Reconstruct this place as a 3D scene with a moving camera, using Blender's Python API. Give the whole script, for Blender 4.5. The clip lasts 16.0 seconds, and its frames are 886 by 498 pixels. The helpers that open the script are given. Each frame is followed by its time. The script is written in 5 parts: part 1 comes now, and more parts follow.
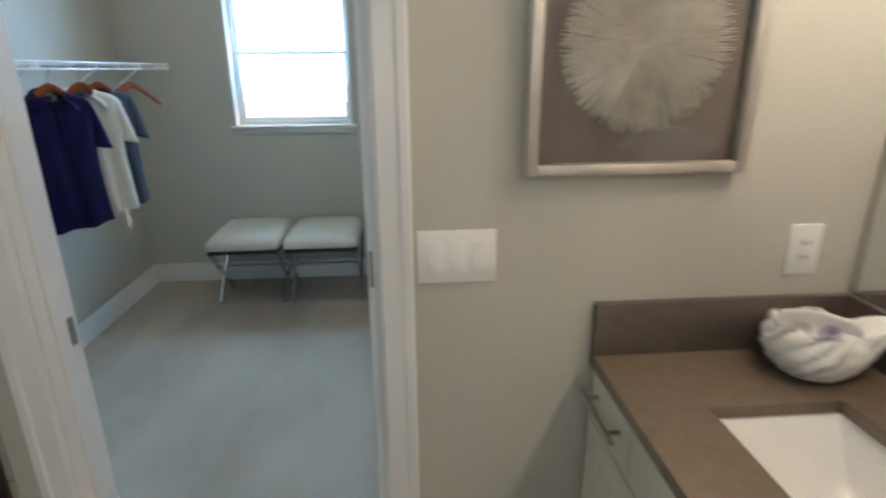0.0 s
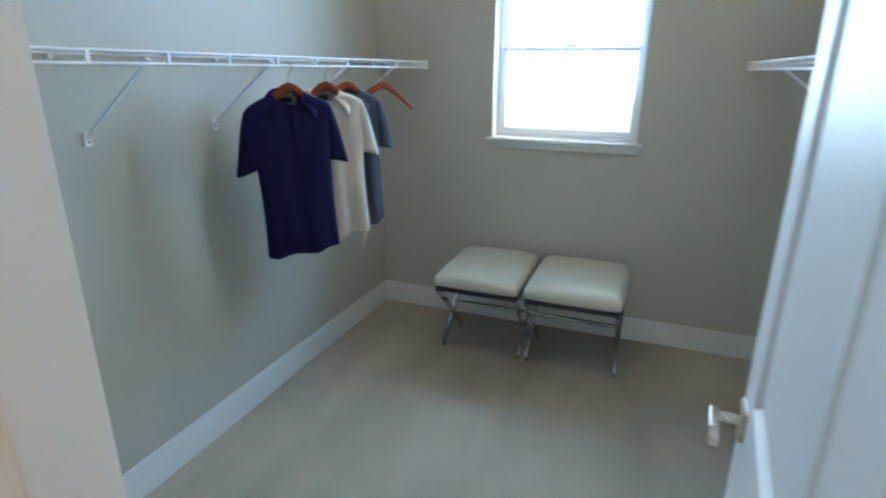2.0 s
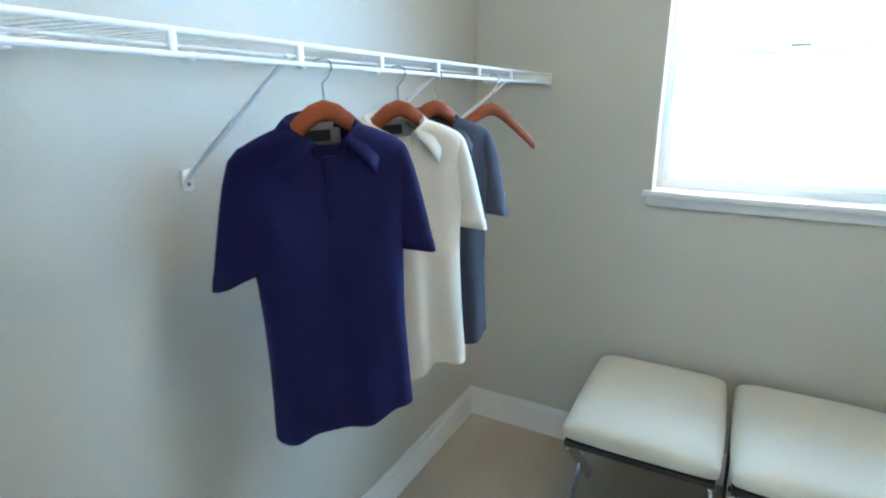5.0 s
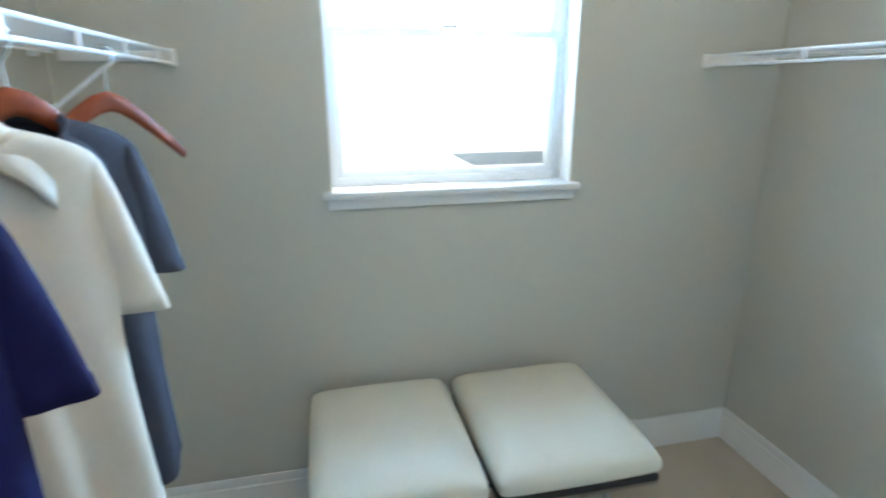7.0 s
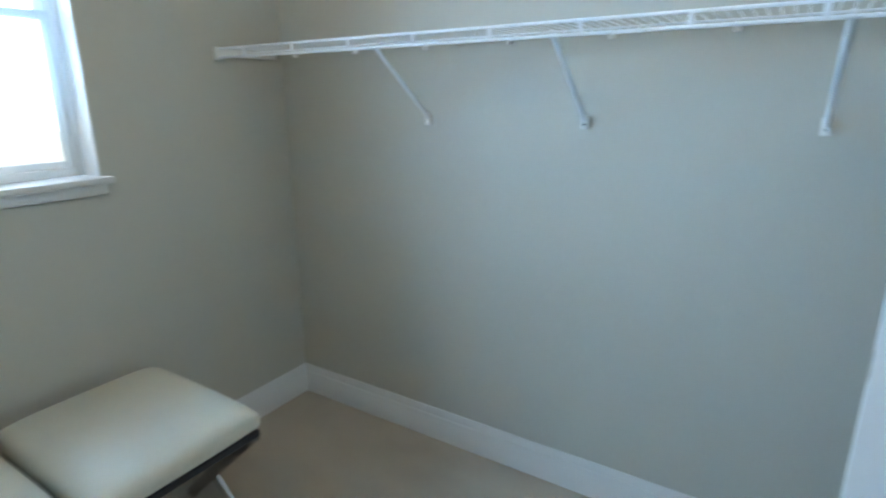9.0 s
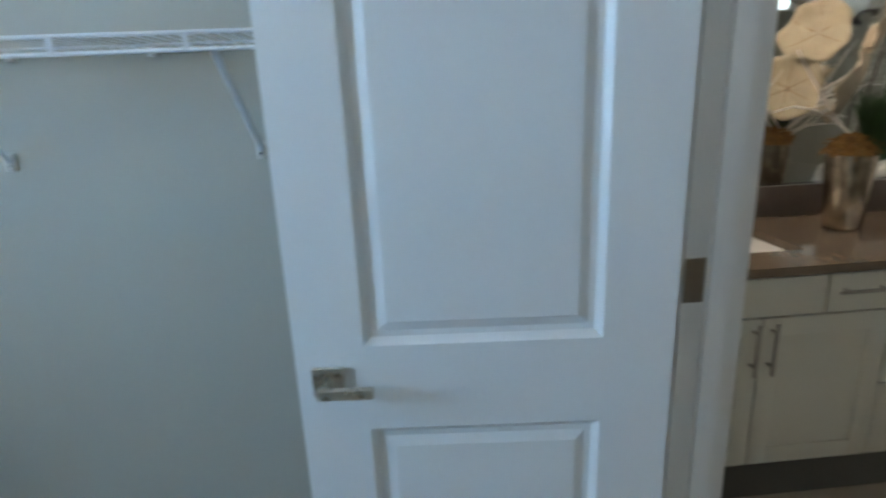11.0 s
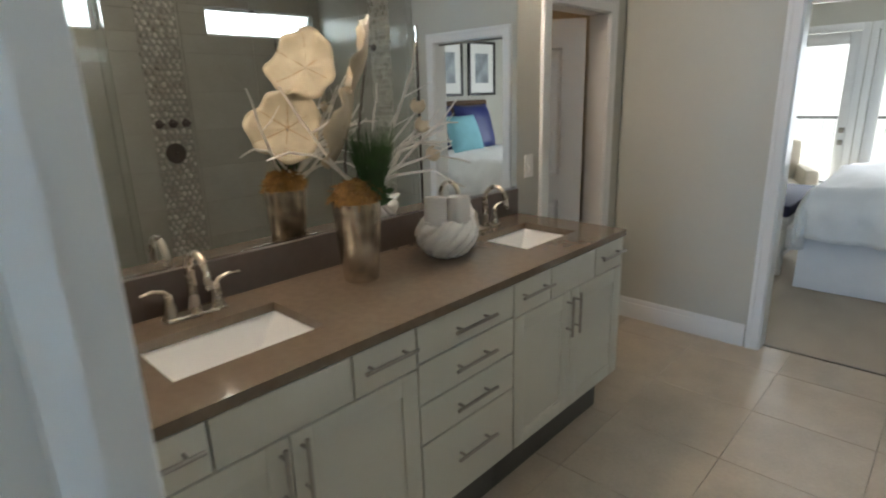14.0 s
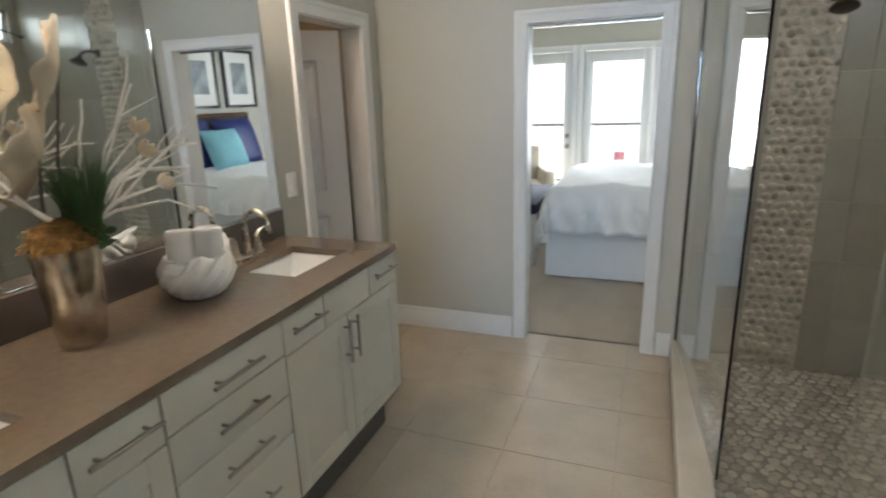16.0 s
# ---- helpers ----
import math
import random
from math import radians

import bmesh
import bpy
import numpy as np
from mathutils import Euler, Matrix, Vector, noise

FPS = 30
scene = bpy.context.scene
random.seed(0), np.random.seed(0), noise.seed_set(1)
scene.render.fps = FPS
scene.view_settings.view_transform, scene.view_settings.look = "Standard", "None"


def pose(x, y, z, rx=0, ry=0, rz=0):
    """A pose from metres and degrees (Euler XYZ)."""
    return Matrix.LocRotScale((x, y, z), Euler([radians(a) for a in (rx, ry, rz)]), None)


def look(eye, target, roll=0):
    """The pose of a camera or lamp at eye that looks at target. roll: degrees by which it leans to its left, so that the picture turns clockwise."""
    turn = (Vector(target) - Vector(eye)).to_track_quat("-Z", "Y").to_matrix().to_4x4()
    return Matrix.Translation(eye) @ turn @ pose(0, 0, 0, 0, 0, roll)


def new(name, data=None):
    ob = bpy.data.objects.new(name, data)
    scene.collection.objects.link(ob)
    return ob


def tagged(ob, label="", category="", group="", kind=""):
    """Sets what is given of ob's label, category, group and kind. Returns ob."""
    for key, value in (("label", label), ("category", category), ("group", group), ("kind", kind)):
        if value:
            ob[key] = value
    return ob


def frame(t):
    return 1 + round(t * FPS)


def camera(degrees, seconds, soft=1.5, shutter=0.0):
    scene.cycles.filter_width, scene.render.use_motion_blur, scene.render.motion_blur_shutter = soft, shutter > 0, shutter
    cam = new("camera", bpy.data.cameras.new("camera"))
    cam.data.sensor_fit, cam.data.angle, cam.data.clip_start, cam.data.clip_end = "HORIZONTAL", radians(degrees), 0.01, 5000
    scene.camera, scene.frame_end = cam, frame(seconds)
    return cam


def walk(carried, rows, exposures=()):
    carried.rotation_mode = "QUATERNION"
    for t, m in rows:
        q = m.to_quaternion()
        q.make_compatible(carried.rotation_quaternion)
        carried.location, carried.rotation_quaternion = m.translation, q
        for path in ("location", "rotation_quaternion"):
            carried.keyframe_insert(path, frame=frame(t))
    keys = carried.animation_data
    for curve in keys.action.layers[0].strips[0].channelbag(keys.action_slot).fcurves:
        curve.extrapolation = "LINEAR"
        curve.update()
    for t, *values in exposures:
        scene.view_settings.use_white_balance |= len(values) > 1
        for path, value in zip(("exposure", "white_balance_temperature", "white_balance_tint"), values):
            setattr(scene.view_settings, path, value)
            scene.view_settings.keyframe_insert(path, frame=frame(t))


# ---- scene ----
cam = camera(78.0, 16.0, soft=2.0, shutter=0.5)
PATH = [
    (0, (0.126, -1.071, 1.486), (0.26, 0.824, 0.861), -0.5),
    (0.5, (0.053, -0.866, 1.471), (-0.089, 1.032, 0.854), 0.0),
    (1, (-0.023, -0.633, 1.471), (-0.339, 1.244, 0.857), 0.4),
    (1.5, (-0.058, -0.4, 1.454), (-0.538, 1.446, 0.852), -0.1),
    (2, (-0.122, -0.207, 1.493), (-0.805, 1.566, 0.868), 0.4),
    (2.5, (-0.211, -0.059, 1.492), (-1.063, 1.647, 0.888), 0.1),
    (3, (-0.295, 0.081, 1.503), (-1.21, 1.757, 0.909), 0.4),
    (3.5, (-0.38, 0.263, 1.513), (-1.357, 1.917, 0.957), 0.3),
    (3.7, (-0.424, 0.341, 1.504), (-1.422, 1.99, 0.968), 0.3),
    (6, (-0.929, 0.987, 1.426), (-1.446, 2.839, 0.876), 0.0),
    (6.5, (-0.982, 1.08, 1.421), (-1.046, 3.002, 0.871), -0.3),
    (7, (-1.051, 1.166, 1.442), (-0.629, 3.034, 0.867), -0.2),
    (7.5, (-1.063, 1.175, 1.425), (-0.219, 2.898, 0.859), -0.5),
    (8, (-1.051, 1.135, 1.41), (0.085, 2.683, 0.85), -0.5),
    (8.5, (-1.034, 1.08, 1.393), (0.328, 2.431, 0.828), -0.6),
    (9, (-1.095, 1.042, 1.364), (0.528, 2.078, 0.822), -0.4),
    (9.5, (-1.062, 0.959, 1.374), (0.708, 1.711, 0.824), -0.7),
    (10, (-0.99, 0.849, 1.392), (0.865, 1.337, 0.825), -1.3),
    (10.2, (-0.95, 0.795, 1.39), (0.93, 1.175, 0.822), -1.6),
    (12.3, (-0.715, 0.478, 1.468), (0.964, -0.457, 0.917), -1.9),
    (12.5, (-0.65, 0.441, 1.476), (0.983, -0.568, 0.916), -1.5),
    (13, (-0.573, 0.369, 1.462), (0.97, -0.783, 0.923), -1.9),
    (13.5, (-0.523, 0.271, 1.454), (0.914, -1.012, 0.916), -1.8),
    (14, (-0.478, 0.127, 1.458), (0.856, -1.261, 0.915), -1.8),
    (14.5, (-0.454, 0.035, 1.453), (0.795, -1.431, 0.914), -2),
    (15, (-0.452, 0.002, 1.478), (0.664, -1.566, 0.93), -1.9),
    (15.5, (-0.464, -0.014, 1.478), (0.444, -1.713, 0.94), -1.9),
    (16, (-0.468, -0.011, 1.475), (0.221, -1.811, 0.942), -1.8),
]
walk(cam, [(t, look(eye, at, roll)) for t, eye, at, roll in PATH],
     [(0, -0.22), (1.4, -0.23), (2.3, 0.0), (3.5, 0.42), (6, 0.7), (7.2, 0.52), (8.5, 0.22), (9.5, -0.15), (12.3, -0.72), (12.5, -0.72), (13.5, -0.42), (14.5, -0.15), (16, 0.02)])

# ---------------------------------------------------------------- world and large lights
world = bpy.data.worlds.new("sky")
scene.world = world
world.use_nodes = True
wn = world.node_tree
sky = wn.nodes.new("ShaderNodeTexSky")
sky.sky_type = "NISHITA"
sky.sun_disc = False
sky.sun_elevation, sky.sun_rotation = radians(41), radians(74.5)
wn.links.new(sky.outputs["Color"], wn.nodes["Background"].inputs["Color"])
wn.nodes["Background"].inputs["Strength"].default_value = 0.15

sun = new("sun", bpy.data.lights.new("sun", "SUN"))
sun.data.energy, sun.data.angle, sun.data.color = 4.0, radians(0.5), (1.0, 0.95, 0.88)
sun.matrix_world = look((7.2, 2.0, 6.6), (0, 0, 0))


def window_light(name, m, w, h, watts, color):
    lamp = bpy.data.lights.new(name, "AREA")
    lamp.shape, lamp.size, lamp.size_y, lamp.energy, lamp.color = "RECTANGLE", w, h, watts, color
    ob = new(name, lamp)
    ob.matrix_world = m
    return ob


CLOSET_WIN_Y = 3.10
SKY_BLUE = (0.80, 0.90, 1.0)
closet_sky = window_light("closet_window_light", look((-0.625, CLOSET_WIN_Y, 1.66), (-0.625, 0.0, 1.50)), 0.80, 0.58, 40, (0.32, 0.62, 1.0))
closet_sky.data.spread = radians(128)
window_light("shower_window_light", look((-2.10, -2.55, 2.10), (0.5, -2.4, 0.6)), 1.0, 0.22, 3, SKY_BLUE)
window_light("shower_window_light", look((-2.10, -0.75, 2.10), (0.5, -0.8, 0.6)), 1.0, 0.22, 5, SKY_BLUE)
window_light("french_door_light", look((0.1, -7.15, 1.15), (0.1, 0.0, 1.0)), 2.2, 1.7, 95, (0.86, 0.93, 1.0))


def point_lamp(name, loc, watts, color, radius):
    lamp = bpy.data.lights.new(name, "POINT")
    lamp.energy, lamp.color, lamp.shadow_soft_size = watts, color, radius
    ob = new(name, lamp)
    ob.location = loc
    return ob


WARM = (1.0, 0.85, 0.73)

# ---------------------------------------------------------------- materials


def mat_base(name):
    m = bpy.data.materials.new(name)
    m.use_nodes = True
    return m, m.node_tree, m.node_tree.nodes["Principled BSDF"]


def surface(name, color, rough=0.5, metal=0.0, vary=0.06, scale=6.0, grain=0.0, grain_scale=250.0, spread=0.0, spec=None, coat=0.0, trans=0.0, rough_vary=0.0, per_piece=0.0):
    """Colour with two scales of variation, fine bump, and a little change from piece to piece."""
    m, t, b = mat_base(name)
    n, l = t.nodes, t.links
    tc = n.new("ShaderNodeTexCoord")
    big = n.new("ShaderNodeTexNoise")
    big.inputs["Scale"].default_value, big.inputs["Detail"].default_value = scale, 5
    small = n.new("ShaderNodeTexNoise")
    small.inputs["Scale"].default_value, small.inputs["Detail"].default_value = scale * 14, 3
    where = tc.outputs["Object"]
    if per_piece:
        info = n.new("ShaderNodeObjectInfo")
        shift = n.new("ShaderNodeVectorMath")
        shift.operation = "MULTIPLY_ADD"
        l.new(info.outputs["Random"], shift.inputs[0])
        shift.inputs[1].default_value = (37.0, 53.0, 71.0)
        l.new(where, shift.inputs[2])
        where = shift.outputs["Vector"]
    for q in (big, small):
        l.new(where, q.inputs["Vector"])
    add = n.new("ShaderNodeMath")
    add.operation = "MULTIPLY_ADD"
    l.new(small.outputs["Fac"], add.inputs[0])
    add.inputs[1].default_value = 0.4
    l.new(big.outputs["Fac"], add.inputs[2])
    ramp = n.new("ShaderNodeMapRange")
    ramp.inputs["From Min"].default_value, ramp.inputs["From Max"].default_value = 0.45, 0.95
    ramp.inputs["To Min"].default_value, ramp.inputs["To Max"].default_value = 1 - vary, 1 + vary
    l.new(add.outputs[0], ramp.inputs["Value"])
    value = ramp.outputs["Result"]
    if per_piece:
        pr = n.new("ShaderNodeMapRange")
        pr.inputs["To Min"].default_value, pr.inputs["To Max"].default_value = 1 - per_piece, 1 + per_piece
        l.new(info.outputs["Random"], pr.inputs["Value"])
        mul = n.new("ShaderNodeMath")
        mul.operation = "MULTIPLY"
        l.new(value, mul.inputs[0])
        l.new(pr.outputs["Result"], mul.inputs[1])
        value = mul.outputs[0]
    hsv = n.new("ShaderNodeHueSaturation")
    hsv.inputs["Color"].default_value = (*color, 1)
    l.new(value, hsv.inputs["Value"])
    l.new(hsv.outputs["Color"], b.inputs["Base Color"])
    b.inputs["Roughness"].default_value, b.inputs["Metallic"].default_value = rough, metal
    if rough_vary:
        rr = n.new("ShaderNodeMapRange")
        rr.inputs["To Min"].default_value, rr.inputs["To Max"].default_value = max(0.02, rough - rough_vary), rough + rough_vary
        l.new(big.outputs["Fac"], rr.inputs["Value"])
        l.new(rr.outputs["Result"], b.inputs["Roughness"])
    if spec is not None:
        b.inputs["Specular IOR Level"].default_value = spec
    b.inputs["Coat Weight"].default_value = coat
    b.inputs["Coat Roughness"].default_value = 0.12
    b.inputs["Transmission Weight"].default_value = trans
    if grain:
        g = n.new("ShaderNodeTexNoise")
        g.inputs["Scale"].default_value, g.inputs["Detail"].default_value = grain_scale, 3
        l.new(tc.outputs["Object"], g.inputs["Vector"])
        bump = n.new("ShaderNodeBump")
        bump.inputs["Strength"].default_value, bump.inputs["Distance"].default_value = grain, 0.002
        l.new(g.outputs["Fac"], bump.inputs["Height"])
        l.new(bump.outputs["Normal"], b.inputs["Normal"])
    return m


WALL = surface("wall_paint", (0.485, 0.475, 0.415), 0.62, vary=0.025, scale=2.0, grain=0.25, grain_scale=170)
CEIL = surface("ceiling_paint", (0.82, 0.81, 0.78), 0.8, vary=0.02, scale=2, grain=0.5, grain_scale=90)
TRIM = surface("white_trim_paint", (0.70, 0.70, 0.685), 0.36, vary=0.012, scale=5, grain=0.03, grain_scale=200)
DOORP = surface("white_door_paint", (0.80, 0.81, 0.81), 0.38, vary=0.02, scale=4, grain=0.10, grain_scale=110)
CAB = surface("cabinet_paint", (0.60, 0.585, 0.50), 0.36, vary=0.02, scale=5, grain=0.05, grain_scale=90)
GAP = surface("cabinet_box", (0.25, 0.24, 0.21), 0.7, vary=0.05)
# Near-black kick: the shade under the cabinets is put into its colour.
TOE_SHADE = surface("toe_kick_shade", (0.12, 0.115, 0.10), 0.8, vary=0.08)
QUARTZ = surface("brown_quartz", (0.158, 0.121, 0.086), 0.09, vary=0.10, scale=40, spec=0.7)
# Upright splash pieces: darker and rougher than the slab.
QUARTZ_D = surface("quartz_splash", (0.105, 0.085, 0.073), 0.3, vary=0.10, scale=30)
PORC = surface("porcelain", (0.87, 0.87, 0.85), 0.12, vary=0.015, scale=4, coat=0.4)
NICKEL = surface("brushed_nickel", (0.62, 0.57, 0.49), 0.28, metal=1, vary=0.06, scale=20, rough_vary=0.08)
CHROME = surface("chrome", (0.58, 0.59, 0.61), 0.10, metal=1, vary=0.03, scale=10)
DARKMETAL = surface("satin_nickel_hinge", (0.30, 0.27, 0.23), 0.38, metal=1, vary=0.10, scale=30)
BRONZE = surface("oil_rubbed_bronze", (0.10, 0.08, 0.07), 0.35, metal=0.8, vary=0.15, scale=30)
WIRE = surface("white_vinyl_wire", (0.82, 0.84, 0.86), 0.35, vary=0.02)
PLASTIC = surface("white_plastic", (0.80, 0.79, 0.76), 0.35, vary=0.02)
HANGWOOD = surface("reddish_hanger_wood", (0.21, 0.048, 0.017), 0.45, vary=0.22, scale=14, spec=0.15)
PULL = surface("dark_satin_nickel", (0.40, 0.37, 0.33), 0.32, metal=1, vary=0.08, scale=20)
GARDENROOF = surface("dark_blue_shingle", (0.008, 0.022, 0.032), 0.8, vary=0.2)
NAVY = surface("navy_pique", (0.010, 0.010, 0.048), 0.9, vary=0.18, scale=7, grain=0.55, grain_scale=900, spec=0.08)
CREAM = surface("cream_pique", (0.58, 0.535, 0.45), 0.88, vary=0.06, scale=7, grain=0.5, grain_scale=900)
SLATE = surface("slate_blue_pique", (0.048, 0.054, 0.074), 0.9, vary=0.15, scale=7, grain=0.5, grain_scale=900, spec=0.1)
GREYCLOTH = surface("grey_neck_tape", (0.28, 0.28, 0.27), 0.9, vary=0.08, scale=20)
BLACKTAG = surface("black_label", (0.012, 0.012, 0.014), 0.6, vary=0.1)
LEATHER = surface("white_leatherette", (0.62, 0.59, 0.49), 0.42, vary=0.03, scale=6, grain=0.22, grain_scale=420)
UNDER = surface("black_underside", (0.03, 0.03, 0.032), 0.8, vary=0.1)
GREIGE = surface("art_mat_board", (0.12, 0.095, 0.08), 0.8, vary=0.08, scale=40)
STRAW = surface("pale_fibre", (0.47, 0.43, 0.36), 0.75, vary=0.20, scale=30)
SILVERFRAME = surface("champagne_frame", (0.58, 0.53, 0.47), 0.38, metal=0.55, vary=0.10, scale=20)
WHITECER = surface("white_glazed_ceramic", (0.84, 0.83, 0.80), 0.16, vary=0.02, scale=5, coat=0.5)
TOWEL = surface("white_terry", (0.82, 0.81, 0.79), 0.95, vary=0.05, scale=20, grain=1.0, grain_scale=500)
TOWELB = surface("lavender_terry", (0.55, 0.53, 0.68), 0.95, vary=0.08, scale=20, grain=1.0, grain_scale=500)
MERCURY = surface("mercury_glass", (0.47, 0.40, 0.31), 0.20, metal=0.95, vary=0.62, scale=17, rough_vary=0.14, grain=0.35, grain_scale=70)
MOSS = surface("orange_brown_moss", (0.25, 0.135, 0.04), 0.95, vary=0.45, scale=40, grain=1.0, grain_scale=300)
LEAFGOLD = surface("pale_gold_leaf", (0.47, 0.40, 0.285), 0.5, vary=0.12, scale=18, grain=0.5, grain_scale=60)
GRASS = surface("green_grass", (0.035, 0.085, 0.02), 0.6, vary=0.35, scale=30)
TWIG = surface("white_twig", (0.72, 0.69, 0.64), 0.7, vary=0.12, scale=40)
PETAL = surface("cream_petal", (0.72, 0.62, 0.47), 0.6, vary=0.12, scale=20)
TILE = surface("travertine_look_tile", (0.455, 0.385, 0.292), 0.33, vary=0.13, scale=5.0, per_piece=0.04)
GROUT = surface("sand_grout", (0.42, 0.37, 0.30), 0.9, vary=0.08, scale=30)
SHTILE = surface("shower_wall_tile", (0.335, 0.33, 0.29), 0.24, vary=0.08, scale=3.5, per_piece=0.05)
SHGROUT = surface("shower_grout", (0.28, 0.27, 0.24), 0.9, vary=0.06, scale=30)
PEBBLE = surface("pebble_mosaic", (0.42, 0.39, 0.33), 0.35, vary=0.30, scale=22)
MARBLE = surface("curb_stone", (0.62, 0.57, 0.49), 0.25, vary=0.08, scale=6)
MIRROR = surface("mirror_silver", (0.86, 0.88, 0.87), 0.012, metal=1, vary=0.0)
DUVET = surface("white_duvet", (0.80, 0.80, 0.80), 0.9, vary=0.03, scale=8, grain=0.6, grain_scale=200)
SKIRT = surface("white_bed_skirt", (0.74, 0.74, 0.76), 0.9, vary=0.03, scale=8, grain=0.4, grain_scale=300)
BLUEPIL = surface("royal_blue_satin", (0.004, 0.014, 0.12), 0.45, vary=0.15, scale=10)
AQUAPIL = surface("aqua_cotton", (0.20, 0.45, 0.52), 0.8, vary=0.08, scale=10)
NAVYSEAT = surface("navy_velvet", (0.008, 0.010, 0.035), 0.8, vary=0.2, scale=12)
WICKER = surface("brown_woven_headboard", (0.12, 0.07, 0.04), 0.75, vary=0.45, scale=45, grain=1.0, grain_scale=90)
BEIGE = surface("beige_linen", (0.58, 0.52, 0.42), 0.9, vary=0.06, scale=12)
BLACKFRAME = surface("black_frame", (0.012, 0.011, 0.010), 0.35, vary=0.1)
MATWHITE = surface("white_mat", (0.78, 0.77, 0.74), 0.9, vary=0.02)
PRINT = surface("grey_print", (0.28, 0.31, 0.33), 0.8, vary=0.55, scale=5)
STUCCO = surface("white_stucco", (0.80, 0.79, 0.76), 0.9, vary=0.05, scale=3, grain=0.6, grain_scale=40)
PALEGLASS = surface("pale_far_glass", (0.45, 0.50, 0.55), 0.3, vary=0.1)
ROOF = surface("grey_roof", (0.10, 0.13, 0.18), 0.85, vary=0.2, scale=2)
RAIL = surface("dark_rail", (0.10, 0.10, 0.10), 0.5, vary=0.1)
REDCLOTH = surface("red_cushion", (0.30, 0.05, 0.06), 0.85, vary=0.08)
GROUND = surface("pale_ground", (0.38, 0.38, 0.30), 0.95, vary=0.2, scale=0.3)
SHADE = surface("frosted_glass_shade", (0.9, 0.86, 0.78), 0.4, vary=0.0)
SHADE.node_tree.nodes["Principled BSDF"].inputs["Emission Color"].default_value = (1.0, 0.76, 0.48, 1)
SHADE.node_tree.nodes["Principled BSDF"].inputs["Emission Strength"].default_value = 5.0


def carpet_material():
    """Short cut pile with broad vacuum strokes."""
    m, t, b = mat_base("beige_carpet")
    n, l = t.nodes, t.links
    tc = n.new("ShaderNodeTexCoord")
    w = n.new("ShaderNodeTexNoise")
    w.inputs["Scale"].default_value, w.inputs["Detail"].default_value = 2.2, 3
    mp = n.new("ShaderNodeMapping")
    mp.inputs["Scale"].default_value = (1.0, 0.45, 1.0)
    mp.inputs["Rotation"].default_value = (0, 0, radians(35))
    l.new(tc.outputs["Object"], mp.inputs["Vector"])
    l.new(mp.outputs["Vector"], w.inputs["Vector"])
    f = n.new("ShaderNodeTexNoise")
    f.inputs["Scale"].default_value, f.inputs["Detail"].default_value = 260, 4
    l.new(tc.outputs["Object"], f.inputs["Vector"])
    a = n.new("ShaderNodeMath")
    a.operation = "MULTIPLY_ADD"
    l.new(f.outputs["Fac"], a.inputs[0])
    a.inputs[1].default_value = 0.7
    l.new(w.outputs["Fac"], a.inputs[2])
    r = n.new("ShaderNodeValToRGB")
    r.color_ramp.elements[0].position, r.color_ramp.elements[0].color = 0.55, (0.275, 0.228, 0.174, 1)
    r.color_ramp.elements[1].position, r.color_ramp.elements[1].color = 1.15, (0.46, 0.395, 0.312, 1)
    l.new(a.outputs[0], r.inputs["Fac"])
    l.new(r.outputs["Color"], b.inputs["Base Color"])
    b.inputs["Roughness"].default_value = 0.97
    b.inputs["Sheen Weight"].default_value = 0.15
    bump = n.new("ShaderNodeBump")
    bump.inputs["Strength"].default_value, bump.inputs["Distance"].default_value = 0.9, 0.004
    l.new(f.outputs["Fac"], bump.inputs["Height"])
    l.new(bump.outputs["Normal"], b.inputs["Normal"])
    return m


CARPET = carpet_material()


def vinyl_material():
    """White window vinyl; the translucency imitates glare washing over the bars."""
    m, t, b = mat_base("white_window_vinyl")
    b.inputs["Base Color"].default_value = (0.85, 0.86, 0.86, 1)
    b.inputs["Roughness"].default_value = 0.35
    n, l = t.nodes, t.links
    tr = n.new("ShaderNodeBsdfTranslucent")
    tr.inputs["Color"].default_value = (0.80, 0.86, 0.90, 1)
    mix = n.new("ShaderNodeMixShader")
    mix.inputs["Fac"].default_value = 0.45
    l.new(b.outputs["BSDF"], mix.inputs[1])
    l.new(tr.outputs["BSDF"], mix.inputs[2])
    l.new(mix.outputs["Shader"], n["Material Output"].inputs["Surface"])
    return m


VINYL = vinyl_material()


def glass_material(name, color=(1, 1, 1), rough=0.0):
    m, t, b = mat_base(name)
    b.inputs["Base Color"].default_value = (*color, 1)
    b.inputs["Roughness"].default_value = rough
    b.inputs["Transmission Weight"].default_value = 1
    b.inputs["IOR"].default_value = 1.45
    return m


GLASS = glass_material("clear_glass", (0.97, 1.0, 0.985))
# Clear glass with the IOR lowered, only to weaken this pane's reflections.
WEAK_GLASS = glass_material("weak_reflection_glass", (0.97, 1.0, 0.985))
WEAK_GLASS.node_tree.nodes["Principled BSDF"].inputs["IOR"].default_value = 1.2


def glow(name, color, strength):
    m, t, b = mat_base(name)
    b.inputs["Base Color"].default_value = (*color, 1)
    b.inputs["Emission Color"].default_value = (*color, 1)
    b.inputs["Emission Strength"].default_value = strength
    return m


HAZE = glow("bright_hazy_sky", (0.93, 0.97, 1.0), 4.0)

# ---------------------------------------------------------------- mesh helpers


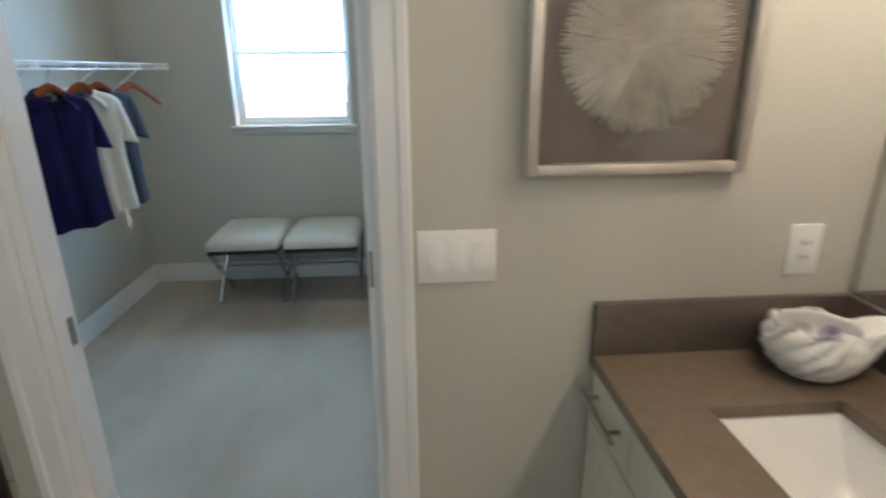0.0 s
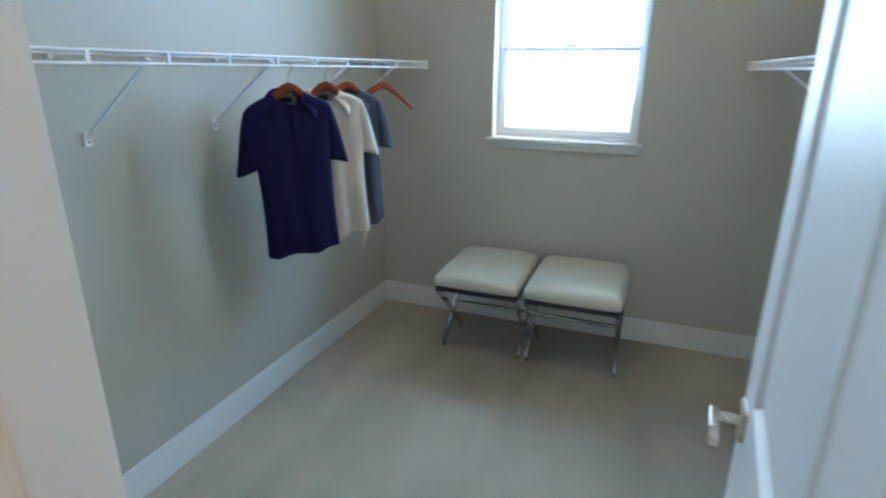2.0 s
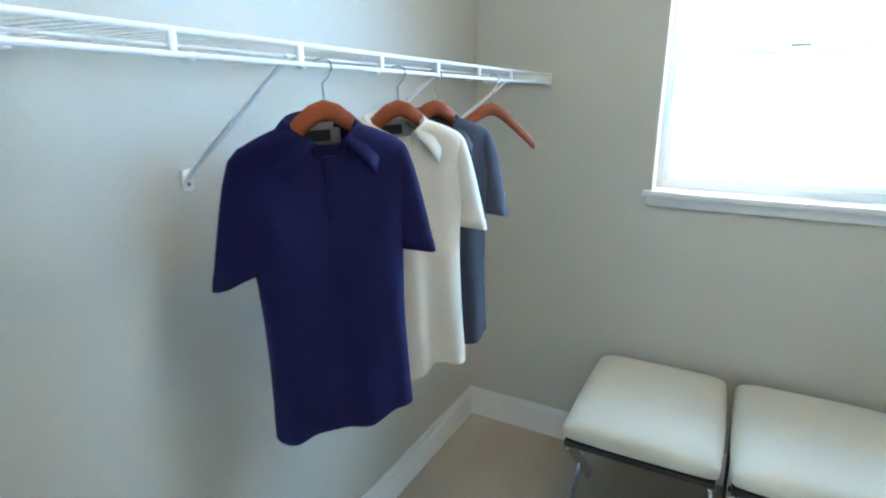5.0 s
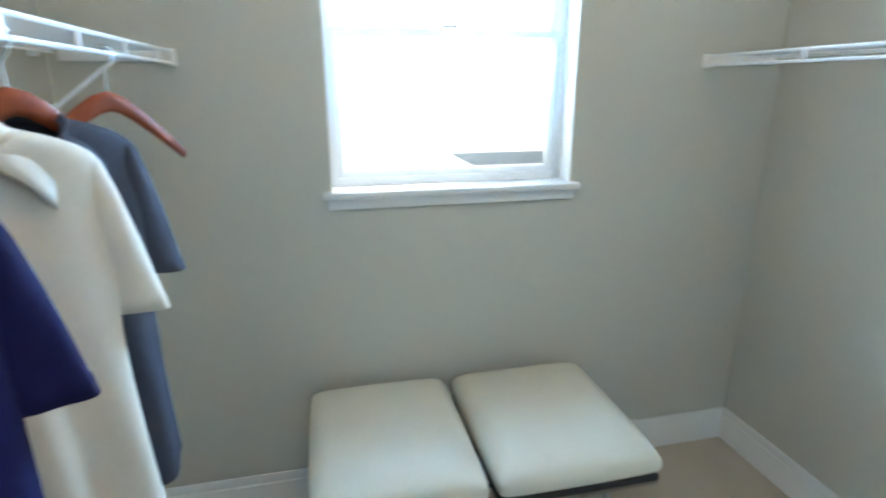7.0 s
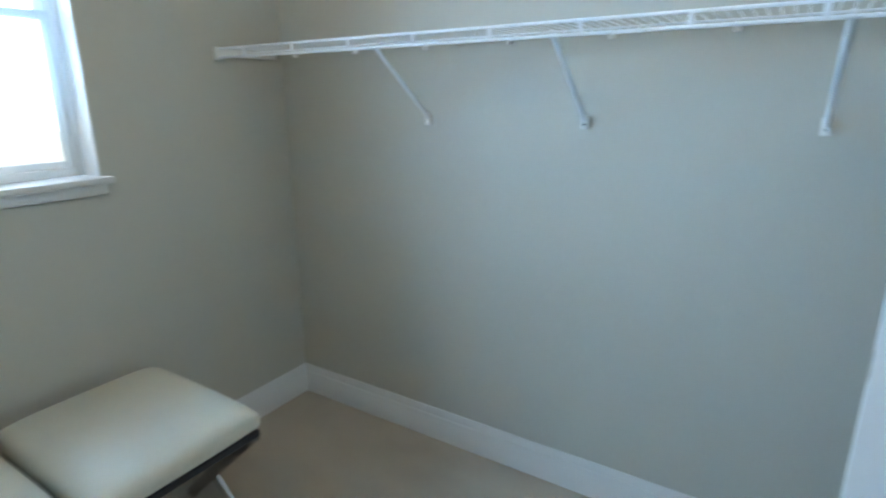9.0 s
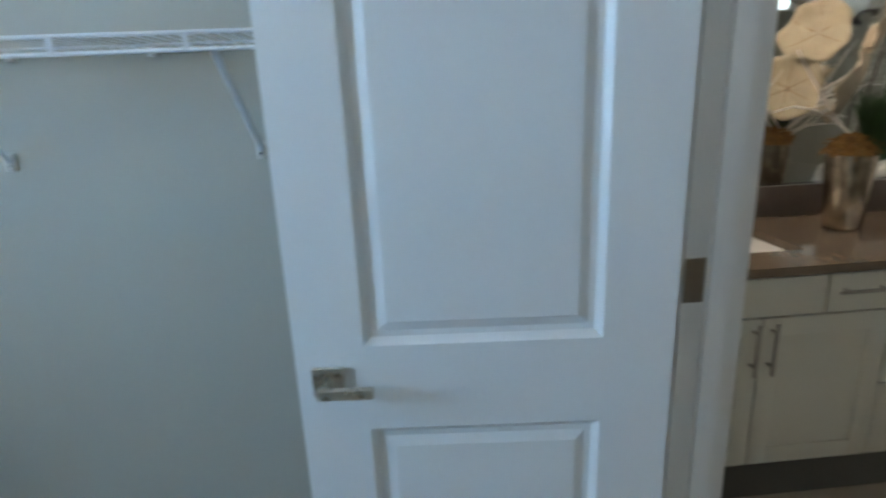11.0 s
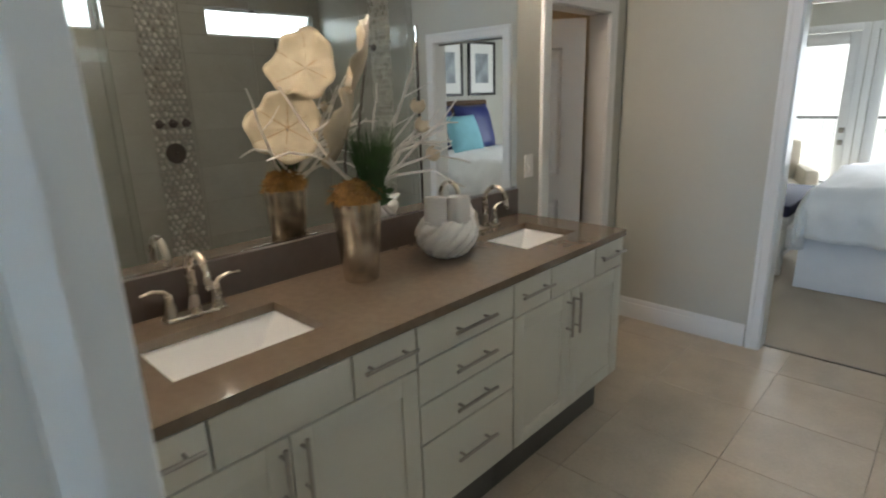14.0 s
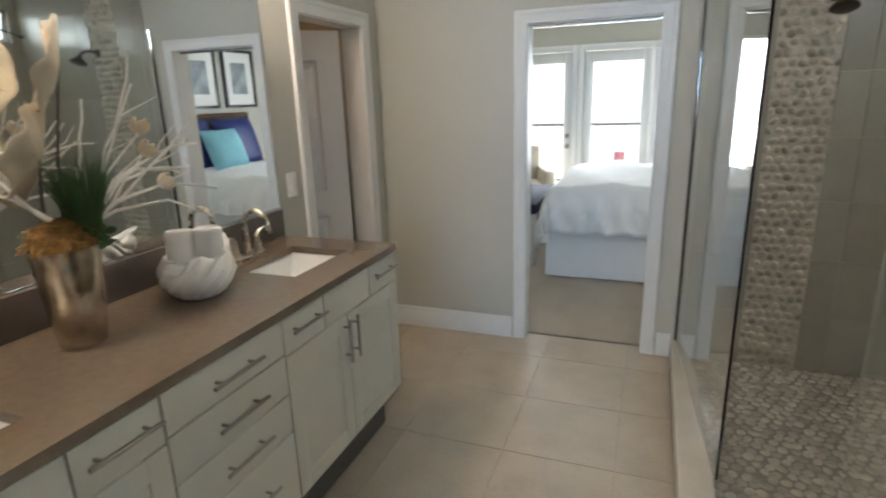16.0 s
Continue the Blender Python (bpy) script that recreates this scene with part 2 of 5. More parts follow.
def box(bm, x0, x1, y0, y1, z0, z1, bevel=0.0):
    r = bmesh.ops.create_cube(bm, size=1)
    for v in r["verts"]:
        v.co = Vector(((x0 + x1) / 2 + v.co.x * (x1 - x0), (y0 + y1) / 2 + v.co.y * (y1 - y0), (z0 + z1) / 2 + v.co.z * (z1 - z0)))
    if bevel:
        edges = list({e for v in r["verts"] for e in v.link_edges})
        bmesh.ops.bevel(bm, geom=edges, offset=bevel, segments=2, profile=0.5, affect="EDGES")
    return bm


def boxes(*rows, bevel=0.0):
    bm = bmesh.new()
    for r in rows:
        box(bm, *r, bevel=bevel)
    return bm


def tube(bm, pts, radius, sides=8, squash=(1, 1), caps=True):
    """A round bar along points; radius is a number or one for each point."""
    pts = [Vector(p) for p in pts]
    rad = radius if isinstance(radius, (list, tuple)) else [radius] * len(pts)
    rings = []
    ref = None
    for i, p in enumerate(pts):
        d = (pts[min(i + 1, len(pts) - 1)] - pts[max(i - 1, 0)]).normalized()
        if ref is None:
            ref = Vector((0, 0, 1)) if abs(d.z) < 0.9 else Vector((1, 0, 0))
        u = (ref - d * ref.dot(d)).normalized()
        w = d.cross(u)
        ref = u
        rings.append([bm.verts.new(p + (u * math.cos(a) * squash[0] + w * math.sin(a) * squash[1]) * rad[i]) for a in (2 * math.pi * k / sides for k in range(sides))])
    for a, b in zip(rings, rings[1:]):
        for k in range(sides):
            bm.faces.new((a[k], a[(k + 1) % sides], b[(k + 1) % sides], b[k]))
    if caps:
        bm.faces.new(rings[0][::-1])
        bm.faces.new(rings[-1])
    return bm


def lathe(bm, profile, sides=32, center=(0, 0, 0), close=True):
    rings = []
    for r, z in profile:
        rings.append([bm.verts.new((center[0] + r * math.cos(2 * math.pi * k / sides), center[1] + r * math.sin(2 * math.pi * k / sides), center[2] + z)) for k in range(sides)])
    for a, b in zip(rings, rings[1:]):
        for k in range(sides):
            bm.faces.new((a[k], a[(k + 1) % sides], b[(k + 1) % sides], b[k]))
    if close:
        bm.faces.new(rings[0][::-1])
        bm.faces.new(rings[-1])
    return bm


def profile_run(bm, prof, a, b, n):
    """A moulding: the profile (out, up) swept from a to b, its 'out' along n."""
    a, b, n = Vector(a), Vector(b), Vector(n)
    ends = [[bm.verts.new(p + n * o + Vector((0, 0, u))) for o, u in prof] for p in (a, b)]
    k = len(prof)
    for i in range(k):
        bm.faces.new((ends[0][i], ends[0][(i + 1) % k], ends[1][(i + 1) % k], ends[1][i]))
    bm.faces.new(ends[0][::-1])
    bm.faces.new(ends[1])
    return bm


def finish(name, bm, material, smooth=None):
    bmesh.ops.recalc_face_normals(bm, faces=bm.faces)
    me = bpy.data.meshes.new(name)
    bm.to_mesh(me)
    bm.free()
    if material:
        me.materials.append(material)
    if smooth is not None:
        me.polygons.foreach_set("use_smooth", [True] * len(me.polygons))
        me.set_sharp_from_angle(angle=radians(smooth))
    return me


def part(name, bm, material, parent, label="", smooth=40):
    ob = new(name, finish(name, bm, material, smooth))
    ob.parent = parent
    if label:
        ob["label"] = label
    return ob


def thing(name, label, category, m=None, group="", kind=""):
    ob = new(name)
    ob.empty_display_size = 0.1
    if m is not None:
        ob.matrix_basis = m
    return tagged(ob, label, category, group, kind)


def solid(name, bm, material, label, category, group="", kind="", smooth=None):
    return tagged(new(name, finish(name, bm, material, smooth)), label, category, group, kind)


def setting(name, bm, material, label, category="structure", smooth=None):
    return solid(name, bm, material, label, category, kind="structure", smooth=smooth)


# ---------------------------------------------------------------- large structure
CEILING = 2.74
CX0, CX1, CY0, CY1 = -1.73, 0.555, 0.12, 2.88          # closet
BX0, BX1, BY0 = -2.0, 1.12, -3.155                     # bath, shower back wall to mirror wall
SHX = -0.70                                            # shower glass line
DO0, DO1, DOH = -0.63, 0.065, 2.03                     # closet doorway
W = 0.12

WX0, WX1 = -1.018, -0.220                             # closet window opening

# closet walls
setting("wall_closet_window", boxes((CX0 - W, WX0, CY1, CY1 + 0.16, 0, CEILING), (WX1, CX1 + W, CY1, CY1 + 0.16, 0, CEILING), (WX0, WX1, CY1, CY1 + 0.16, 0, 1.120), (WX0, WX1, CY1, CY1 + 0.16, 2.08, CEILING)), WALL, "greige painted closet wall with a window opening")
setting("wall_closet_shelf_side", boxes((CX0 - W, CX0, CY0, CY1, 0, CEILING)), WALL, "greige painted closet wall behind a wire shelf")
setting("wall_closet_door_side", boxes((CX1, CX1 + W, CY0, CY1, 0, CEILING)), WALL, "greige painted closet wall behind the open door")
setting("wall_between", boxes((BX0 - W, DO0 - 0.02, 0, W, 0, CEILING), (DO1 + 0.02, BX1 + W, 0, W, 0, CEILING), (DO0 - 0.02, DO1 + 0.02, 0, W, DOH + 0.02, CEILING)), WALL, "greige painted wall between bathroom and closet")
# bath walls
WCY0, WCY1, WCH = -2.95, -2.35, 1.87                   # toilet room doorway in the mirror wall
setting("wall_mirror_side", boxes((BX1, BX1 + W, WCY1 + 0.02, 0, 0, CEILING), (BX1, BX1 + W, BY0 - W, WCY0 - 0.02, 0, CEILING), (BX1, BX1 + W, WCY0 - 0.02, WCY1 + 0.02, WCH + 0.02, CEILING)), WALL, "greige painted bathroom wall behind the mirror")
BD0, BD1, BDH = -0.48, 0.20, 1.84                      # bedroom doorway
setting("wall_bedroom_side", boxes((BX0 - W, BD0 - 0.02, BY0 - W, BY0, 0, CEILING), (BD1 + 0.02, BX1, BY0 - W, BY0, 0, CEILING), (BD0 - 0.02, BD1 + 0.02, BY0 - W, BY0, BDH + 0.02, CEILING)), WALL, "greige painted bathroom wall with a bedroom doorway")
SW = [(-1.25, -0.25), (-3.08, -2.05)]                  # shower windows in y
setting("wall_shower_back", boxes((BX0 - 0.16, BX0, BY0, 0, 0, 1.985), (BX0 - 0.16, BX0, BY0, 0, 2.215, CEILING), (BX0 - 0.16, BX0, BY0, -3.08, 1.985, 2.215), (BX0 - 0.16, BX0, -2.05, -1.25, 1.985, 2.215), (BX0 - 0.16, BX0, -0.25, 0, 1.985, 2.215)), SHGROUT, "shower back wall with two long high windows")
# toilet room shell
setting("wall_toilet_room", boxes((2.4, 2.5, -3.4, -1.0, 0, CEILING), (BX1 + W, 2.4, -3.4, -3.3, 0, CEILING), (BX1 + W, 2.4, -1.1, -1.0, 0, CEILING)), WALL, "greige painted toilet room walls")
# bedroom shell
RX0, RX1, RY0 = -2.45, 2.9, -7.2
FDS = [(-1.22, -0.44), (-0.42, 0.36), (0.50, 1.28)]    # glazed doors in x
setting("wall_bedroom_glazed", boxes((RX0 - W, -1.22, RY0 - W, RY0, 0, CEILING), (-0.44, -0.42, RY0 - W, RY0, 0, CEILING), (0.36, 0.50, RY0 - W, RY0, 0, CEILING), (1.28, RX1 + W, RY0 - W, RY0, 0, CEILING), *[(a, b, RY0 - W, RY0, 1.97, CEILING) for a, b in FDS]), WALL, "greige bedroom wall with glazed doors")
setting("wall_bedroom_headboard", boxes((RX0 - W, RX0, RY0, BY0 - W, 0, CEILING)), WALL, "greige bedroom wall behind the headboard")
setting("wall_bedroom_far_side", boxes((RX1, RX1 + W, RY0, -3.4, 0, CEILING), (BX1 + W, RX1, -3.5, -3.4, 0, CEILING)), WALL, "greige bedroom wall")

setting("floor_closet", boxes((CX0, CX1, CY0 - 0.06, CY1, -0.05, 0.0)), CARPET, "beige cut-pile carpet with vacuum strokes")
setting("floor_bedroom", boxes((RX0, RX1, RY0, -3.24, -0.05, 0.0)), CARPET, "beige cut-pile bedroom carpet")
setting("floor_toilet_room", boxes((BX1, 2.4, -3.3, -1.1, -0.05, -0.004)), TILE, "beige tile floor of the toilet room")
bath_floor = setting("floor_bath", boxes((SHX - 0.05, BX1, -3.24, 0.06, -0.06, -0.004)), GROUT, "sand coloured grout between large beige floor tiles")
setting("ceiling_closet", boxes((CX0, CX1, CY0, CY1, CEILING, CEILING + 0.1)), CEIL, "white closet ceiling")
setting("ceiling_bath", boxes((BX0 - 0.16, 2.5, -3.275, 0.12, CEILING + 0.002, CEILING + 0.1)), CEIL, "white bathroom ceiling")
setting("ceiling_bedroom", boxes((RX0, RX1, RY0, -3.275, CEILING, CEILING + 0.1)), CEIL, "white bedroom ceiling")
setting("bulkhead_bedroom", boxes((RX0 + 0.01, RX1 - 0.01, RY0 + 0.01, RY0 + 0.35, 2.3, CEILING - 0.002)), CEIL, "white bulkhead over the glazed doors")

BASE = [(0, 0), (0.016, 0), (0.016, 0.082), (0.012, 0.090), (0.012, 0.098), (0.008, 0.104), (0.008, 0.120), (0.004, 0.134), (0, 0.134)]


def baseboard(name, runs, label):
    for i, (a, b, n) in enumerate(runs):
        setting("%s_%d" % (name, i + 1), profile_run(bmesh.new(), BASE, a, b, n), TRIM, label, "baseboard", smooth=30)


e = 0.001
baseboard("baseboard_closet", [((CX0 + e, CY0, 0), (CX0 + e, CY1, 0), (1, 0, 0)), ((CX0, CY1 - e, 0), (CX1, CY1 - e, 0), (0, -1, 0)), ((CX1 - e, CY0, 0), (CX1 - e, CY1, 0), (-1, 0, 0)), ((CX0, CY0 + e, 0), (DO0 - 0.08, CY0 + e, 0), (0, 1, 0)), ((DO1 + 0.08, CY0 + e, 0), (CX1, CY0 + e, 0), (0, 1, 0))], "white stepped baseboard round the closet")
baseboard("baseboard_bath", [((BD1 + 0.085, BY0 + e, 0), (BX1, BY0 + e, 0), (0, 1, 0)), ((SHX + 0.06, BY0 + e, 0), (BD0 - 0.085, BY0 + e, 0), (0, 1, 0)), ((BX1 - e, BY0, 0), (BX1 - e, WCY0 - 0.09, 0), (-1, 0, 0))], "white stepped baseboard in the bathroom")

CASE = [(0.0, 0.0), (0.011, 0.0), (0.014, 0.005), (0.0155, 0.044), (0.019, 0.050), (0.019, 0.066), (0.015, 0.070), (0.0, 0.070)]


def casing(name, axis, a, b, head, face, out, label, wide=1.0):
    """Door casing: two legs and a head with a moulded profile, on the plane axis=face."""
    bm = bmesh.new()

    def leg(inner, side):
        rows = []
        for z in (0.0, head):
            r = []
            for o, u in CASE:
                u *= wide
                zz = z if z == 0 else head + 0.005 + u
                q = inner + side * (u + 0.005)
                p = (q, face + out * o, zz) if axis == "y" else (face + out * o, q, zz)
                r.append(bm.verts.new(p))
            rows.append(r)
        k = len(CASE)
        for i in range(k):
            bm.faces.new((rows[0][i], rows[0][(i + 1) % k], rows[1][(i + 1) % k], rows[1][i]))
        bm.faces.new(rows[0])
        return rows[1]

    t0, t1 = leg(a, -1), leg(b, 1)
    k = len(CASE)
    for i in range(k):
        bm.faces.new((t0[i], t0[(i + 1) % k], t1[(i + 1) % k], t1[i]))
    return setting(name, bm, TRIM, label, "door casing", smooth=25)


casing("trim_closet_door_bath", "y", DO0, DO1, DOH, -e, -1, "white moulded casing of the closet doorway")
casing("trim_closet_door_inside", "y", DO0, DO1, DOH, W + e, 1, "white moulded casing inside the closet")
casing("trim_bedroom_door", "y", BD0, BD1, BDH, BY0 + e, 1, "white moulded casing of the bedroom doorway")
casing("trim_bedroom_door_far", "y", BD0, BD1, BDH, BY0 - W - e, -1, "white moulded casing on the bedroom side")
casing("trim_toilet_door", "x", WCY0, WCY1, WCH, BX1 - e, -1, "white moulded casing of the toilet room doorway", 1.1)


def jamb(name, rows, label):
    return setting(name, boxes(*rows), TRIM, label, "door jamb")


jamb("jamb_closet_door", [(DO0 - 0.02, DO0, 0.0, W, 0, DOH), (DO1, DO1 + 0.02, 0.0, W, 0, DOH), (DO0 - 0.02, DO1 + 0.02, 0.0, W, DOH, DOH + 0.02), (DO0, DO0 + 0.011, 0.035, 0.072, 0, DOH), (DO1 - 0.011, DO1, 0.035, 0.072, 0, DOH)], "white door jamb with stop strips")
jamb("jamb_bedroom_door", [(BD0 - 0.02, BD0, BY0 - W, BY0, 0, BDH), (BD1, BD1 + 0.02, BY0 - W, BY0, 0, BDH), (BD0 - 0.02, BD1 + 0.02, BY0 - W, BY0, BDH, BDH + 0.02)], "white bedroom door jamb")
setting("trim_bedroom_track", boxes((BD0 + 0.01, BD1 - 0.01, BY0 - 0.075, BY0 - 0.045, BDH - 0.012, BDH - 0.001)), DARKMETAL, "dark sliding door track in the doorway head", "door track")
jamb("jamb_toilet_door", [(BX1, BX1 + W, WCY0 - 0.02, WCY0, 0, WCH), (BX1, BX1 + W, WCY1, WCY1 + 0.02, 0, WCH), (BX1, BX1 + W, WCY0 - 0.02, WCY1 + 0.02, WCH, WCH + 0.02)], "white toilet room door jamb")
setting("threshold_closet", boxes((DO0, DO1, 0.045, 0.062, -0.004, 0.004)), DARKMETAL, "thin metal carpet edge in the closet doorway", "threshold")
setting("threshold_bedroom", boxes((BD0, BD1, -3.247, -3.235, -0.004, 0.005)), DARKMETAL, "thin dark carpet edge in the bedroom doorway", "threshold")


# ---------------------------------------------------------------- doors


def panel_door(name, length, height, label, m, handle=True, hinges=(0.25, 1.04, 1.8), panels=((0.22, 0.765), (0.945, 1.86)), rosette_z=0.875):
    """Two-panel moulded door; the hinge edge is at the origin, the leaf runs along +x, thickness along +y."""
    d = thing(name, label, "door", m, kind="structure")
    th, st = 0.035, 0.135
    zs = [0.01] + [z for p in panels for z in p] + [height]
    for x0, x1 in ((0, st), (length - st, length)):
        part("stile", boxes((x0, x1, 0, th, 0.01, height)), DOORP, d)
    for z0, z1 in zip(zs[0::2], zs[1::2]):
        part("rail", boxes((st, length - st, 0, th, z0, z1)), DOORP, d)
    for z0, z1 in panels:
        bm = bmesh.new()
        sheets = []
        for yy, s in ((0.0, 1), (th, -1)):
            o = [(st, z0), (length - st, z0), (length - st, z1), (st, z1)]
            rings = []
            for inset, depth in ((0.0, 0.0), (0.004, 0.005), (0.014, 0.012), (0.026, 0.0128), (0.046, 0.005), (0.050, 0.005)):
                rings.append([bm.verts.new((x + (inset if x < length / 2 else -inset), yy + s * depth, z + (inset if z == z0 else -inset))) for x, z in o])
            for a, b in zip(rings, rings[1:]):
                for k in range(4):
                    bm.faces.new((a[k], a[(k + 1) % 4], b[(k + 1) % 4], b[k]))
            bm.faces.new(rings[-1])
            sheets.append(rings[0])
        for k in range(4):
            bm.faces.new((sheets[0][k], sheets[0][(k + 1) % 4], sheets[1][(k + 1) % 4], sheets[1][k]))
        part("panel", bm, DOORP, d, "raised moulded panel", smooth=20)
    if handle:
        for yy, s in ((0.0, -1), (th, 1)):
            h = part("lever_handle", boxes((length - 0.092, length - 0.032, min(yy, yy + s * 0.010), max(yy, yy + s * 0.010), rosette_z - 0.03, rosette_z + 0.03), bevel=0.002), NICKEL, d, "square satin nickel rosette with a lever")
            bm = tube(bmesh.new(), [(length - 0.062, yy + s * 0.006, rosette_z), (length - 0.062, yy + s * 0.052, rosette_z)], 0.010, 12)
            part("lever_neck", bm, NICKEL, h)
            part("lever", boxes((length - 0.155, length - 0.050, min(yy + s * 0.044, yy + s * 0.060), max(yy + s * 0.044, yy + s * 0.060), rosette_z - 0.010, rosette_z + 0.010), bevel=0.003), NICKEL, h)
        part("latch_plate", boxes((length - 0.0005, length + 0.0015, 0.006, 0.029, rosette_z - 0.03, rosette_z + 0.03)), DARKMETAL, d)
    for z in hinges:
        bm = tube(bmesh.new(), [(-0.006, -0.006, z - 0.045), (-0.006, -0.006, z + 0.045)], 0.006, 10)
        box(bm, -0.002, 0.0, 0.002, 0.030, z - 0.045, z + 0.045)
        part("hinge", bm, DARKMETAL, d, "satin metal butt hinge")
    return d


# closet door swung into the closet past a right angle
door_len = 0.725
panel_door("door_closet", door_len, 2.02, "white two-panel closet door standing open", pose(DO1 + 0.004, W + 0.022, 0, 0, 0, 85.0))
bm = bmesh.new()
for z in (0.25, 1.04, 1.8):
    box(bm, DO1 - 0.0025, DO1 + 0.001, 0.078, W - 0.002, z - 0.045, z + 0.045, 0.001)
setting("hinge_leaves_closet_jamb", bm, DARKMETAL, "satin metal hinge leaves on the jamb", "hinge")
setting("strike_plate_closet", boxes((DO0 - 0.001, DO0 + 0.0025, 0.078, 0.108, 0.90, 0.965)), DARKMETAL, "satin metal strike plate on the jamb", "strike plate")
panel_door("door_toilet_room", 0.585, 1.86, "white two-panel toilet room door standing half open", pose(BX1 + W + 0.02, WCY0 + 0.01, 0, 0, 0, 38), hinges=(0.22, 1.03, 1.62), panels=((0.25, 0.80), (0.95, 1.70)))

# ---------------------------------------------------------------- windows
def slider_window(name, label, x0, x1, z0, z1, y):
    """Single-hung window filling an opening in a wall across y; the room is on the low-y side."""
    w = thing(name, label, "window", kind="structure")
    f = 0.026
    part("window_frame", boxes((x0, x0 + f, y, y + 0.07, z0, z1), (x1 - f, x1, y, y + 0.07, z0, z1), (x0 + f, x1 - f, y, y + 0.07, z0, z0 + f), (x0 + f, x1 - f, y, y + 0.07, z1 - f, z1), bevel=0.003), VINYL, w)
    zm = 1.60
    s = 0.022
    for a, b, yy in ((z0 + f, zm + 0.012, y + 0.012), (zm - 0.012, z1 - f, y + 0.038)):
        part("sash", boxes((x0 + f, x0 + f + s, yy, yy + 0.024, a, b), (x1 - f - s, x1 - f, yy, yy + 0.024, a, b), (x0 + f + s, x1 - f - s, yy, yy + 0.024, a, a + s), (x0 + f + s, x1 - f - s, yy, yy + 0.024, b - 0.024, b), bevel=0.002), VINYL, w)
        p = part("pane", boxes((x0 + f + s, x1 - f - s, yy + 0.010, yy + 0.014, a + s, b - 0.024)), GLASS, w, smooth=None)
        p.visible_shadow = False
    part("sash_lock", boxes(((x0 + x1) / 2 - 0.03, (x0 + x1) / 2 + 0.03, y - 0.006, y + 0.012, zm + 0.012, zm + 0.024), bevel=0.003), PLASTIC, w)
    part("window_sill", boxes((x0 - 0.027, x1 + 0.027, CY1 - 0.032, CY1 + 0.10, z0 - 0.022, z0), bevel=0.006), TRIM, w, "white sill with projecting ends")
    part("apron", boxes((x0 - 0.012, x1 + 0.012, CY1 - 0.014, CY1 - 0.0005, z0 - 0.056, z0 - 0.022), bevel=0.004), TRIM, w)
    part("reveal", boxes((x0 - 0.0005, x0 + 0.004, CY1 - 0.001, y, z0, z1), (x1 - 0.004, x1 + 0.0005, CY1 - 0.001, y, z0, z1), (x0, x1, CY1 - 0.001, y, z1 - 0.004, z1)), TRIM, w)
    return w


slider_window("window_1", "white single-hung closet window with bright daylight outside", WX0, WX1, 1.124, 2.08, CY1 + 0.085)
for i, (a, b) in enumerate(SW):
    w = thing("window_%d" % (i + 2), "long high shower window in a white frame", "window", kind="structure")
    part("window_frame", boxes((BX0 - 0.10, BX0 - 0.05, a, a + 0.03, 1.985, 2.215), (BX0 - 0.10, BX0 - 0.05, b - 0.03, b, 1.985, 2.215), (BX0 - 0.10, BX0 - 0.05, a + 0.03, b - 0.03, 1.985, 2.01), (BX0 - 0.10, BX0 - 0.05, a + 0.03, b - 0.03, 2.19, 2.215), bevel=0.003), TRIM, w)
    p = part("pane", boxes((BX0 - 0.08, BX0 - 0.074, a + 0.03, b - 0.03, 2.01, 2.19)), GLASS, w, smooth=None)
    p.visible_shadow = False

# ---------------------------------------------------------------- closet: wire shelves


